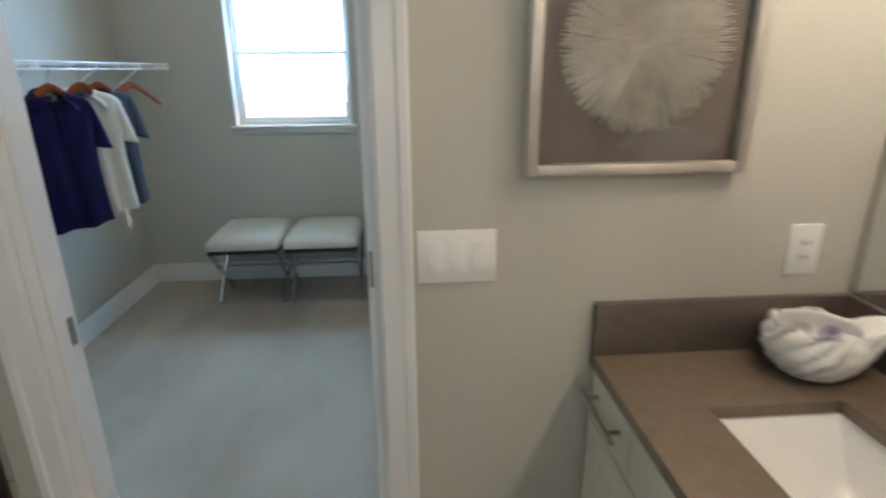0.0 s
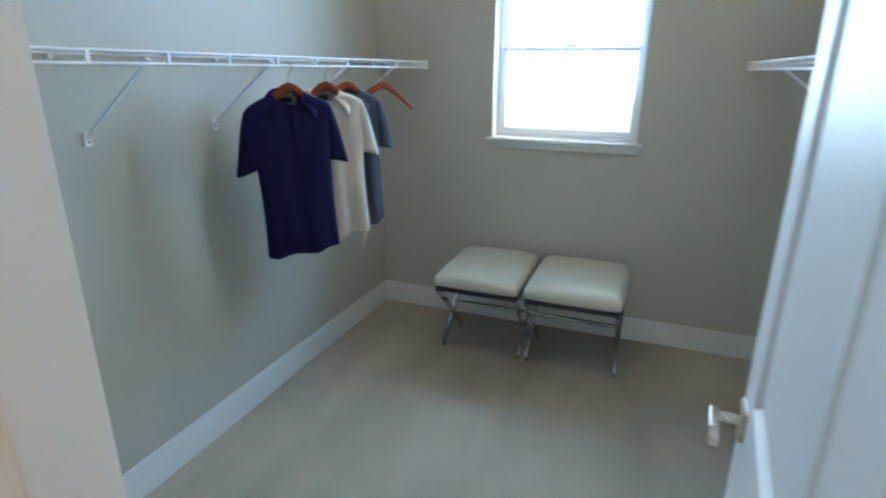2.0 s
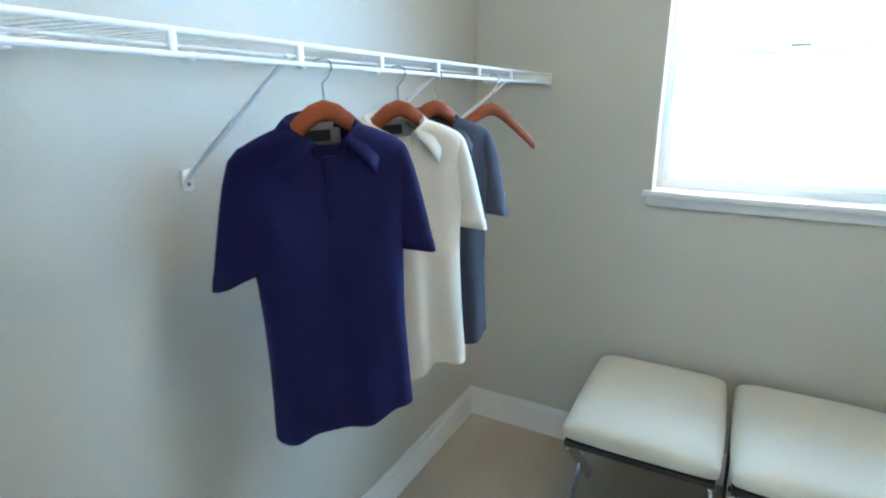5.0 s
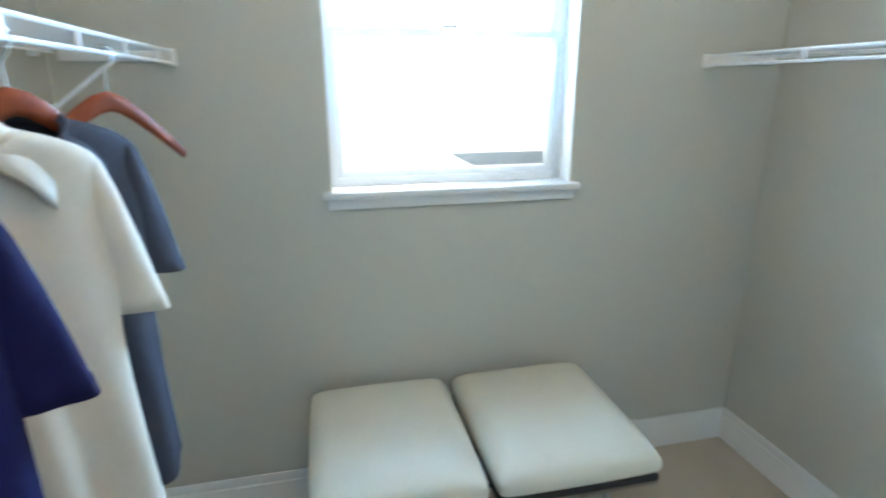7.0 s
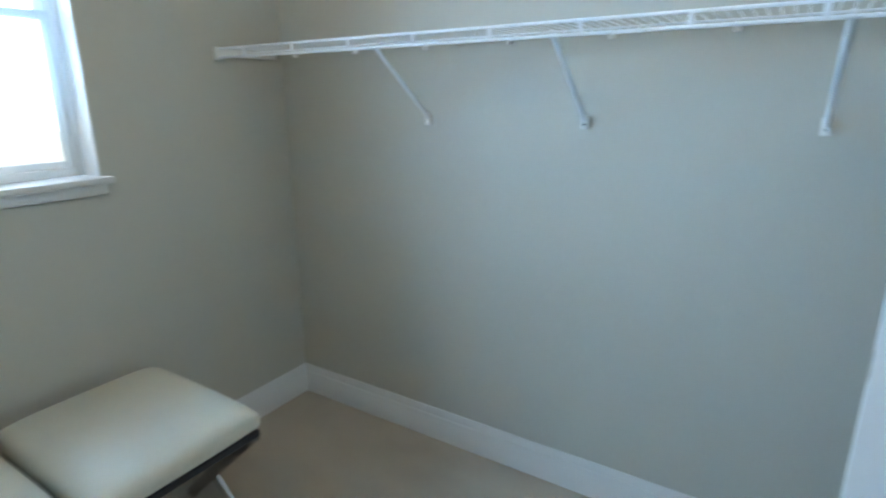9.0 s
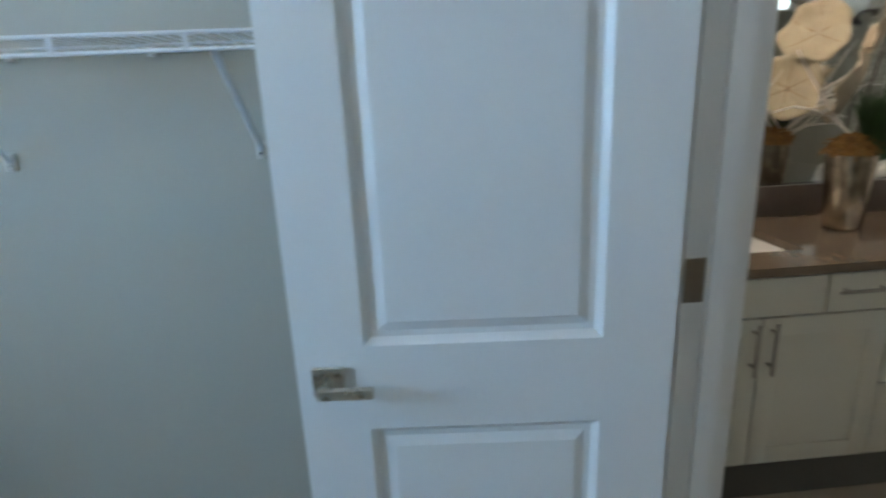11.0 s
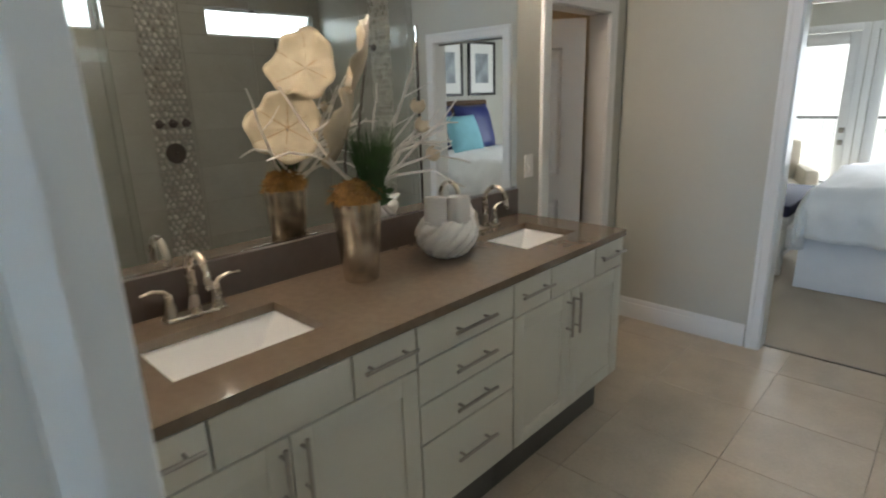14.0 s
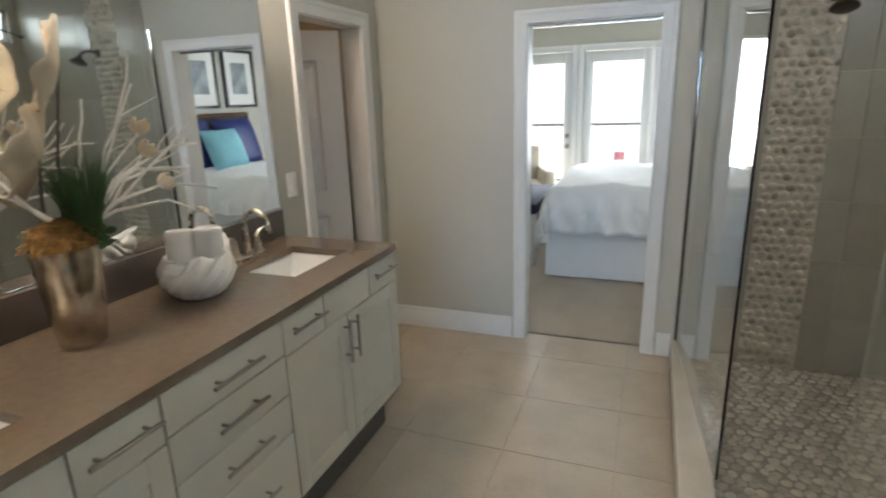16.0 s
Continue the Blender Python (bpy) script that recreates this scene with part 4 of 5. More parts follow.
def faucet(y, label):
    f = thing("faucet", label, "faucet", pose(1.035, y, 0.881), group="vanity faucets")
    part("base_plate", boxes((-0.026, 0.026, -0.085, 0.085, 0.0, 0.010), bevel=0.004), NICKEL, f)
    sp = [(0, 0, 0.008), (0, 0, 0.05), (0, 0, 0.125)]
    for k in range(1, 10):
        a = radians(180 * k / 9.0)
        sp.append((-0.058 + 0.058 * math.cos(a), 0, 0.125 + 0.062 * math.sin(a)))
    sp.append((-0.118, 0, 0.100))
    rad = [0.020, 0.0135, 0.0115] + [0.0105] * 9 + [0.0105]
    part("spout", tube(bmesh.new(), sp, rad, 16), NICKEL, f, "arched brushed nickel spout")
    for s in (-1, 1):
        h = part("valve_body", lathe(bmesh.new(), [(0.019, 0.008), (0.015, 0.03), (0.0105, 0.055), (0.0095, 0.068), (0.011, 0.072), (0.006, 0.078)], 18, (0, s * 0.066, 0)), NICKEL, f)
        part("lever", tube(bmesh.new(), [(0, s * 0.066, 0.074), (-0.002, s * 0.078, 0.088), (-0.006, s * 0.105, 0.097), (-0.010, s * 0.138, 0.094)], [0.008, 0.0075, 0.006, 0.0045], 10, squash=(0.7, 1.1)), NICKEL, h)
    return f


faucet(-0.430, "brushed nickel widespread faucet behind the sink by the closet wall")
faucet(-1.725, "brushed nickel widespread faucet behind the sink by the toilet room")

mir = thing("mirror", "wide frameless wall mirror above the vanity", "mirror")
part("glass", boxes((BX1 - 0.007, BX1 - 0.001, -2.065, -0.022, 1.012, 2.02)), MIRROR, mir, smooth=None)
part("channel", boxes((BX1 - 0.011, BX1 - 0.0005, -2.065, -0.022, 1.0035, 1.0115)), CHROME, mir, "thin chrome bottom channel")


def vanity_light(y, label):
    v = thing("vanity_light", label, "wall light", pose(BX1, y, 2.18), group="vanity lights")
    part("backplate", boxes((-0.024, -0.001, -0.24, 0.24, -0.045, 0.045), bevel=0.006), NICKEL, v)
    for k in (-0.17, 0.0, 0.17):
        a = part("arm", tube(bmesh.new(), [(-0.02, k, 0.0), (-0.09, k, 0.0), (-0.09, k, -0.025)], 0.007, 10), NICKEL, v)
        part("shade", lathe(bmesh.new(), [(0.022, -0.022), (0.040, -0.04), (0.052, -0.075), (0.056, -0.125), (0.052, -0.123), (0.047, -0.075), (0.030, -0.040)], 24, (-0.09, k, 0), close=False), SHADE, a, "glowing frosted glass shade")
        lamp = point_lamp("vanity_bulb", (BX1 - 0.09, y + k, 2.040), 7.6 if y > -1 else 6.4, WARM, 0.03)
    return v


def recessed_can(x, y, watts, label):
    c = thing("recessed_light", label, "ceiling light", pose(x, y, CEILING + 0.002), group="recessed lights")
    part("trim_ring", lathe(bmesh.new(), [(0.062, -0.001), (0.092, -0.001), (0.095, -0.006), (0.066, -0.008), (0.062, -0.001)], 32, close=False), PLASTIC, c)
    part("lens", lathe(bmesh.new(), [(0.0005, -0.003), (0.0615, -0.003), (0.0615, -0.001), (0.0005, -0.001)], 32, close=False), SHADE, c, "glowing frosted lens")
    lamp = bpy.data.lights.new("recessed_bulb", "AREA")
    lamp.shape, lamp.size, lamp.energy, lamp.color = "DISK", 0.12, watts, (1.0, 0.91, 0.78)
    ob = new("recessed_bulb", lamp)
    ob.location = (x, y, CEILING - 0.006)


# The first two cans are unseen, added as weak fill over the floor.
recessed_can(0.05, -0.75, 0.3, "added recessed fill light over the bathroom floor")
recessed_can(0.05, -2.25, 0.9, "added recessed fill light near the bedroom doorway")
recessed_can(-1.40, -1.55, 3.0, "recessed ceiling light in the shower")
vanity_light(-0.43, "three-lamp brushed nickel vanity light above the mirror")
vanity_light(-1.72, "three-lamp brushed nickel vanity light near the toilet room doorway")


def wall_plate(name, label, category, m, gangs, kind_outlet=False):
    """Wall plate in its own xz plane, front towards -y."""
    p = thing(name, label, category, m)
    w = 0.072 + 0.046 * (gangs - 1)
    part("plate", boxes((-w / 2, w / 2, -0.006, -0.0005, -0.057, 0.057), bevel=0.0025), PLASTIC, p)
    for g in range(gangs):
        x = (g - (gangs - 1) / 2) * 0.046
        part("insert", boxes((x - 0.0165, x + 0.0165, -0.0085, -0.005, -0.033, 0.033), bevel=0.001), PLASTIC, p)
        if kind_outlet:
            for z in (-0.016, 0.016):
                part("slot", boxes((x - 0.008, x - 0.005, -0.0092, -0.008, z - 0.005, z + 0.005), (x + 0.005, x + 0.008, -0.0092, -0.008, z - 0.005, z + 0.005)), UNDER, p)
        else:
            part("rocker", boxes((x - 0.0135, x + 0.0135, -0.0125, -0.008, -0.029, 0.001), bevel=0.002), PLASTIC, p)
    return p


wall_plate("light_switch", "white three-gang rocker switch beside the closet doorway", "light switch", pose(0.230, 0, 1.117), 3)
wall_plate("wall_outlet", "white duplex outlet above the vanity splash", "outlet", pose(0.985, 0, 1.108), 1, True)
wall_plate("light_switch", "white rocker switch beside the mirror", "light switch", pose(BX1, -2.175, 1.10, 0, 0, -90), 1)

# framed fibre art
art = thing("framed_art", "champagne framed shadow box with a radiating fibre disc", "framed art", pose(0.585, 0, 1.575))
aw, ah, fr = 0.222, 0.29, 0.022
part("frame", boxes((-aw, -aw + fr, -0.034, -0.001, -ah, ah), (aw - fr, aw, -0.034, -0.001, -ah, ah), (-aw + fr, aw - fr, -0.034, -0.001, -ah, -ah + fr), (-aw + fr, aw - fr, -0.034, -0.001, ah - fr, ah), bevel=0.003), SILVERFRAME, art)
part("backing", boxes((-aw + fr, aw - fr, -0.008, -0.001, -ah + fr, ah - fr)), GREIGE, art, "brown mat board")
rnd = random.Random(11)
bm = bmesh.new()
for i in range(1500):
    a = rnd.uniform(0, 2 * math.pi)
    r0, r1 = rnd.uniform(0.0, 0.07), rnd.uniform(0.135, 0.165)
    j = rnd.uniform(-0.03, 0.03)
    y = -0.010 - rnd.uniform(0, 0.010)
    tube(bm, [(r0 * math.cos(a), y, r0 * math.sin(a) - 0.05), (r1 * math.cos(a + j), y + 0.002, r1 * math.sin(a + j) - 0.05)], 0.0009, 3, caps=False)
tagged(part("fibres", bm, STRAW, art, "pale radiating fibres"), kind="stuff")
for i in range(16):
    z = -0.05 + 0.09 - i * 0.0085 + rnd.uniform(-0.003, 0.003)
    k = math.sqrt(max(0.0004, 0.168 ** 2 - (z + 0.05) ** 2))
    part("thread", tube(bmesh.new(), [(-k, -0.022, z - 0.004), (0, -0.022, z), (k, -0.022, z + rnd.uniform(-0.006, 0.006))], 0.0008, 4), STRAW, art)
p = part("glazing", boxes((-aw + fr, aw - fr, -0.029, -0.027, -ah + fr, ah - fr)), GLASS, art, smooth=None)
p.visible_shadow = False

# ---------------------------------------------------------------- bath: things on the vanity


def shell_bowl(m, label, towel):
    """Glazed shell-shaped bowl with swirling ribs and a spout tip."""
    s = thing("shell_bowl", label, "bowl", m, group="shell bowls")
    bm = bmesh.new()
    rows = [(0.055, 0.0), (0.078, 0.010), (0.105, 0.040), (0.118, 0.072), (0.114, 0.098), (0.102, 0.122), (0.096, 0.128), (0.090, 0.122), (0.094, 0.085), (0.060, 0.030), (0.004, 0.022)]
    sides = 96
    rings = []
    fine = []
    for (ra, za), (rb, zb) in zip(rows, rows[1:]):
        for k in range(4):
            fine.append((ra + (rb - ra) * k / 4, za + (zb - za) * k / 4))
    rows = fine + [rows[-1]]
    for j, (r, z) in enumerate(rows):
        j = j / 4
        ring = []
        for k in range(sides):
            a = 2 * math.pi * k / sides
            rib = 0.017 * (1 - abs(math.sin(6 * (a - 11 * z)))) ** 1.5 * (1 if 0.5 <= j <= 6 else 0)
            tip = 0.055 * max(0, math.cos(a)) ** 10 * (z / 0.115) ** 2 if j <= 6 else 0
            wav = 0.010 * math.sin(5 * a + 1) * (1 if 4 <= j <= 6 else 0)
            ring.append(bm.verts.new(((r - rib + tip) * math.cos(a) * 1.05, (r - rib + tip) * math.sin(a), z + wav + tip * 0.25)))
        rings.append(ring)
    for a, b in zip(rings, rings[1:]):
        for k in range(sides):
            bm.faces.new((a[k], a[(k + 1) % sides], b[(k + 1) % sides], b[k]))
    bm.faces.new(rings[0][::-1])
    part("bowl", bm, WHITECER, s, smooth=60)
    return s


def rolled_towel(m, mat, label, r=0.042, h=0.16):
    t = bmesh.new()
    sides = 40
    rings = []
    for z, q in ((0, 0.92), (0.006, 1.0), (h - 0.006, 1.0), (h, 0.93)):
        rings.append([t.verts.new((r * q * (1 + 0.012 * math.sin(3 * a + 9 * z)) * math.cos(a), r * q * math.sin(a), z)) for a in (2 * math.pi * k / sides for k in range(sides))])
    for a, b in zip(rings, rings[1:]):
        for k in range(sides):
            t.faces.new((a[k], a[(k + 1) % sides], b[(k + 1) % sides], b[k]))
    # spiral end with layered turns
    prev = rings[-1]
    for i in range(1, 10):
        q = 0.93 - i * 0.1
        zz = h - (0.006 if i % 2 else 0.0)
        ring = [t.verts.new((r * q * math.cos(2 * math.pi * k / sides), r * q * math.sin(2 * math.pi * k / sides), zz)) for k in range(sides)]
        for k in range(sides):
            t.faces.new((prev[k], prev[(k + 1) % sides], ring[(k + 1) % sides], ring[k]))
        prev = ring
    t.faces.new(prev)
    t.faces.new(rings[0][::-1])
    ob = solid("rolled_towel", t, mat, label, "towel", group="rolled towels", smooth=50)
    ob.matrix_basis = m
    return ob


shell_bowl(pose(0.876, -1.304, 0.8805, 0, 0, -80) @ Matrix.Diagonal((1.0, 1.0, 1.08, 1)), "white glazed shell bowl holding rolled towels", True)
rolled_towel(pose(0.900, -1.272, 0.944, 4, 0, 20), TOWEL, "white rolled hand towel standing in a shell bowl", 0.043, 0.155)
rolled_towel(pose(0.846, -1.338, 0.944, -3, 0, 60), TOWEL, "white rolled hand towel beside another in the bowl", 0.043, 0.155)
shell_bowl(pose(0.952, -0.122, 0.8805, 0, 0, -20) @ Matrix.Diagonal((0.80, 0.78, 0.86, 1)), "white glazed shell bowl near the end wall", True)
rolled_towel(pose(0.960, -0.112, 0.920, 50, 0, -60), TOWEL, "white rolled towel lying in a shell bowl", 0.028, 0.10)
rolled_towel(pose(1.005, -0.150, 0.928, 48, 0, -75), TOWELB, "lavender tinted rolled towel lying in a shell bowl", 0.025, 0.085)

VC = (0.900, -0.918, 0.8805)
arr = thing("vase_arrangement", "mercury glass vase with gilded leaves, grass and white twigs", "vase", pose(*VC))
prof = [(0.045, 0.0), (0.056, 0.006), (0.062, 0.05), (0.068, 0.12), (0.075, 0.20), (0.079, 0.262), (0.076, 0.262), (0.071, 0.20), (0.060, 0.05), (0.01, 0.02)]
part("vase", lathe(bmesh.new(), prof, 40, close=False), MERCURY, arr, "tarnished mercury glass")
rnd = random.Random(4)
bm = bmesh.new()
for i in range(260):
    a, b = rnd.uniform(0, 6.28), rnd.uniform(0.0, 1.5)
    R = 0.072
    c = Vector((R * math.cos(a) * math.cos(b), R * math.sin(a) * math.cos(b), 0.262 + 0.055 * math.sin(b)))
    d = Vector((rnd.uniform(-1, 1), rnd.uniform(-1, 1), rnd.uniform(-0.6, 0.8))) * 0.024
    tube(bm, [c - d, c + Vector((0, 0, 0.008)) + c.normalized() * 0.006, c + d], 0.0022, 4)
lathe(bm, [(0.07, 0.255), (0.062, 0.29), (0.03, 0.312), (0.002, 0.316)], 24, close=False)
tagged(part("moss", bm, MOSS, arr, "tangled orange-brown moss"), kind="stuff")


def lotus_leaf(center, normal, radius, stem_from, seed):
    """A cupped, wavy round leaf with ribs from its middle, on a long stem."""
    r2 = random.Random(seed)
    n = Vector(normal).normalized()
    u = n.cross(Vector((0, 0, 1))).normalized()
    w = n.cross(u)
    c = Vector(center)
    bm = bmesh.new()
    ph = r2.uniform(0, 6)
    rings = []
    for j in range(1, 8):
        q = j / 7
        ring = []
        for k in range(48):
            a = 2 * math.pi * k / 48
            rr = radius * q * (1 + 0.08 * math.sin(3 * a + ph) + 0.05 * math.sin(7 * a + 2 * ph) * q)
            lift = radius * (0.28 * q * q + 0.10 * q ** 3 * math.sin(5 * a + ph) + 0.04 * q ** 4 * math.sin(11 * a) - 0.02 * abs(math.sin(4 * a)))
            ring.append(bm.verts.new(c + u * rr * math.cos(a) + w * rr * math.sin(a) + n * lift))
        rings.append(ring)
    v0 = bm.verts.new(c)
    for k in range(48):
        bm.faces.new((v0, rings[0][k], rings[0][(k + 1) % 48]))
    for a, b in zip(rings, rings[1:]):
        for k in range(48):
            bm.faces.new((a[k], a[(k + 1) % 48], b[(k + 1) % 48], b[k]))
    lf = part("leaf", bm, LEAFGOLD, arr, "wavy pale gold leaf", smooth=60)
    md = lf.modifiers.new("thick", "SOLIDIFY")
    md.thickness = 0.0025
    bm = bmesh.new()
    for i in range(6):
        a = 2 * math.pi * i / 6 + ph
        tube(bm, [c - n * 0.001 + n * 0.0, c + (u * math.cos(a) + w * math.sin(a)) * radius * 0.5 + n * radius * 0.06, c + (u * math.cos(a) + w * math.sin(a)) * radius * 0.9 + n * radius * 0.225], [0.0014, 0.001, 0.0006], 5)
    part("ribs", bm, MOSS, lf)
    s = Vector(stem_from)
    part("stem", tube(bmesh.new(), [s, s.lerp(c, 0.5) + Vector((0.012, 0.0, 0.0)), c], 0.0035, 6), BRONZE, lf, "thin dark stem")


lotus_leaf((0.045, -0.110, 0.685), (0.50, 0.72, 0.28), 0.125, (0.02, -0.02, 0.28), 2)
lotus_leaf((0.040, -0.015, 0.480), (0.62, 0.62, 0.30), 0.130, (0.03, 0.01, 0.28), 6)

bm = bmesh.new()
for i in range(230):
    a, r = rnd.uniform(0, 6.28), 0.028 * math.sqrt(rnd.random())
    base = Vector((-0.030 + r * math.cos(a), -0.050 + r * math.sin(a), 0.285))
    lean = Vector((math.cos(a) * rnd.uniform(0.01, 0.075), math.sin(a) * rnd.uniform(0.01, 0.075), rnd.uniform(0.13, 0.215)))
    tube(bm, [base, base + lean * 0.55 + Vector((0, 0, 0.012)), base + lean], [0.0016, 0.0014, 0.0004], 3, caps=False)
tagged(part("grass", bm, GRASS, arr, "tuft of green grass blades"), kind="stuff")
bm = bmesh.new()
for i in range(26):
    a, r = rnd.uniform(0, 6.28), rnd.uniform(0.005, 0.03)
    c = Vector((-0.040 + r * math.cos(a), -0.068 + r * math.sin(a), 0.262 + rnd.uniform(-0.01, 0.05)))
    n = Vector((rnd.uniform(-1, 1), rnd.uniform(-1, 1), rnd.uniform(0, 1))).normalized()
    u = n.cross(Vector((0.3, 0.2, 1))).normalized()
    w = n.cross(u)
    k = 0.016
    q = [bm.verts.new(c + u * a1 * k + w * b1 * k + n * h1 * k) for a1, b1, h1 in ((-1, 0, 0), (-0.3, 0.6, 0.2), (0.6, 0.5, 0.2), (1.2, 0, 0), (0.6, -0.5, 0.2), (-0.3, -0.6, 0.2))]
    bm.faces.new(q)
tagged(part("succulent_leaves", bm, GRASS, arr, "small dark green leaves"), kind="stuff")

ends = [(-0.02, -0.47, 0.475), (-0.06, -0.45, 0.245), (-0.08, -0.40, 0.56), (0.02, -0.30, 0.66), (-0.10, -0.34, 0.42), (0.06, -0.36, 0.50), (-0.02, -0.27, 0.74), (0.10, -0.20, 0.62), (0.12, 0.16, 0.62), (0.13, 0.22, 0.40), (-0.12, -0.42, 0.34), (0.0, -0.40, 0.40), (0.10, -0.30, 0.56)]
for i, q in enumerate(ends):
    b0 = Vector((0.0 + rnd.uniform(-0.02, 0.02), -0.03 + rnd.uniform(-0.02, 0.02), 0.28))
    q = Vector(q)
    pts = []
    for k in range(9):
        u = k / 8
        pts.append(b0.lerp(q, u) + Vector((0, 0, 0.07 * math.sin(math.pi * u) * (1 if q.z < 0.5 else -0.3))) + Vector((rnd.uniform(-1, 1), rnd.uniform(-1, 1), rnd.uniform(-1, 1))) * 0.006)
    tw = part("twig", tube(bmesh.new(), pts, [0.0052 * (1 - 0.65 * k / 8) + 0.0008 for k in range(9)], 6), TWIG, arr, "white coral-like twig" if i == 0 else "")
    if i % 2 == 0:
        j = pts[5]
        part("side_twig", tube(bmesh.new(), [j, j + Vector((rnd.uniform(-0.05, 0.05), -0.05, 0.03)), j + Vector((rnd.uniform(-0.06, 0.06), -0.10, 0.08))], [0.003, 0.0025, 0.001], 5), TWIG, tw)


def blossom(center, axis, seed):
    r2 = random.Random(seed)
    ax = Vector(axis).normalized()
    u = ax.cross(Vector((0.2, 0.5, 1))).normalized()
    w = ax.cross(u)
    bm = bmesh.new()
    for i in range(9):
        a = i * 2.4
        o = u * math.cos(a) + w * math.sin(a)
        t = ax.cross(o)
        ln = 0.042 - 0.0015 * i
        open_ = 0.35 + 0.05 * i if i < 5 else 0.25
        rows = []
        for k in range(5):
            s = k / 4
            c = Vector(center) + ax * ln * s + o * (0.006 + open_ * ln * math.sin(s * 2.0) * 0.8)
            wd = 0.014 * math.sin(math.pi * min(1, s * 0.85 + 0.08))
            rows.append([bm.verts.new(c - t * wd + o * 0.002), bm.verts.new(c + o * -0.002), bm.verts.new(c + t * wd + o * 0.002)])
        for a1, b1 in zip(rows, rows[1:]):
            for k in range(2):
                bm.faces.new((a1[k], a1[k + 1], b1[k + 1], b1[k]))
    ob = part("blossom", bm, PETAL, arr, "cream dried blossom", smooth=60)
    md = ob.modifiers.new("thick", "SOLIDIFY")
    md.thickness = 0.0018
    part("stem", tube(bmesh.new(), [(0, -0.03, 0.28), Vector(center).lerp(Vector((0, -0.03, 0.28)), 0.45) + Vector((0, 0, 0.02)), Vector(center)], 0.003, 6), TWIG, ob)


blossom((-0.045, -0.235, 0.525), (0.1, -0.5, 0.85), 1)
blossom((-0.070, -0.255, 0.380), (-0.2, -0.9, 0.35), 2)
blossom((-0.055, -0.225, 0.470), (-0.3, -0.7, 0.6), 3)

# ---------------------------------------------------------------- shower
curb = setting("curb_shower", boxes((SHX - 0.06, SHX + 0.06, BY0, 0.0, 0.0, 0.10), bevel=0.006), MARBLE, "beige stone shower curb", "shower curb", smooth=30)
sg = thing("shower_glass", "fixed frameless glass panel on the shower curb", "glass panel", pose(-0.672, BY0, 0, 0, 0, 4.5), group="shower glass")
p = part("pane", boxes((-0.005, 0.005, 0.012, 1.225, 0.102, 2.0)), GLASS, sg, smooth=None)
p.visible_shadow = False
part("wall_channel", boxes((-0.012, 0.012, 0.002, 0.0115, 0.10, 2.0)), BRONZE, sg, "dark metal wall channel")
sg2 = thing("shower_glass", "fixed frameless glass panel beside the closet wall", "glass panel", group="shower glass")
p = part("pane", boxes((SHX - 0.095, SHX - 0.085, -0.92, -0.014, 0.102, 2.0)), WEAK_GLASS, sg2, smooth=None)
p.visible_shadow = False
part("wall_channel", boxes((SHX - 0.105, SHX - 0.075, -0.016, -0.003, 0.10, 2.0)), BRONZE, sg2, "dark metal wall channel")

# body sprays, valve and shower head
fx = thing("shower_controls", "dark bronze shower valve with three diverter knobs", "shower valve", pose(BX0 + 0.012, -1.650, 1.062))
bm = lathe(bmesh.new(), [(0.004, 0.02), (0.03, 0.018), (0.075, 0.010), (0.082, 0.0)], 32, close=False)
part("plate", bm, BRONZE, fx).matrix_basis = pose(0, 0, 0, 0, 90, 0)
part("lever", tube(bmesh.new(), [(0.01, 0, 0), (0.05, 0, 0), (0.055, 0.05, -0.02)], [0.014, 0.012, 0.006], 10), BRONZE, fx)
for k in (-1, 0, 1):
    kn = part("knob", lathe(bmesh.new(), [(0.034, 0.0), (0.032, 0.006), (0.018, 0.010), (0.016, 0.035)], 20), BRONZE, fx)
    kn.matrix_basis = pose(0, -0.01 + 0.105 * k, 0.236, 0, 90, 0)
    part("grip", boxes((-0.008, 0.008, -0.024, 0.024, 0.035, 0.055), bevel=0.004), BRONZE, kn)
sh = thing("wall_shower", "dark bronze shower head on a bent wall arm", "shower", pose(-1.20, BY0 + 0.012, 1.87))
part("arm", tube(bmesh.new(), [(0, 0, 0), (0, 0.06, 0.012), (0, 0.12, 0.0), (0, 0.15, -0.035)], 0.010, 10), BRONZE, sh)
part("head", lathe(bmesh.new(), [(0.012, 0.02), (0.02, 0.0), (0.052, -0.022), (0.056, -0.034), (0.05, -0.038), (0.003, -0.038)], 24, close=False), BRONZE, sh).matrix_basis = pose(0, 0.155, -0.045, 22, 0, 0)
part("flange", lathe(bmesh.new(), [(0.030, 0.0), (0.028, 0.008), (0.012, 0.014)], 20), BRONZE, sh).matrix_basis = pose(0, 0, 0, -90, 0, 0)
pole = thing("shower_rail", "thin dark rail across the shower window", "rail")
part("bar", tube(bmesh.new(), [(BX0 + 0.045, -3.13, 2.03), (BX0 + 0.045, -2.45, 2.19)], 0.006, 8), BRONZE, pole)
part("bracket", tube(bmesh.new(), [(BX0 + 0.011, -3.13, 2.03), (BX0 + 0.045, -3.13, 2.03)], 0.012, 10), BRONZE, pole)
part("bracket", tube(bmesh.new(), [(BX0 + 0.011, -2.45, 2.19), (BX0 + 0.045, -2.45, 2.19)], 0.012, 10), BRONZE, pole)

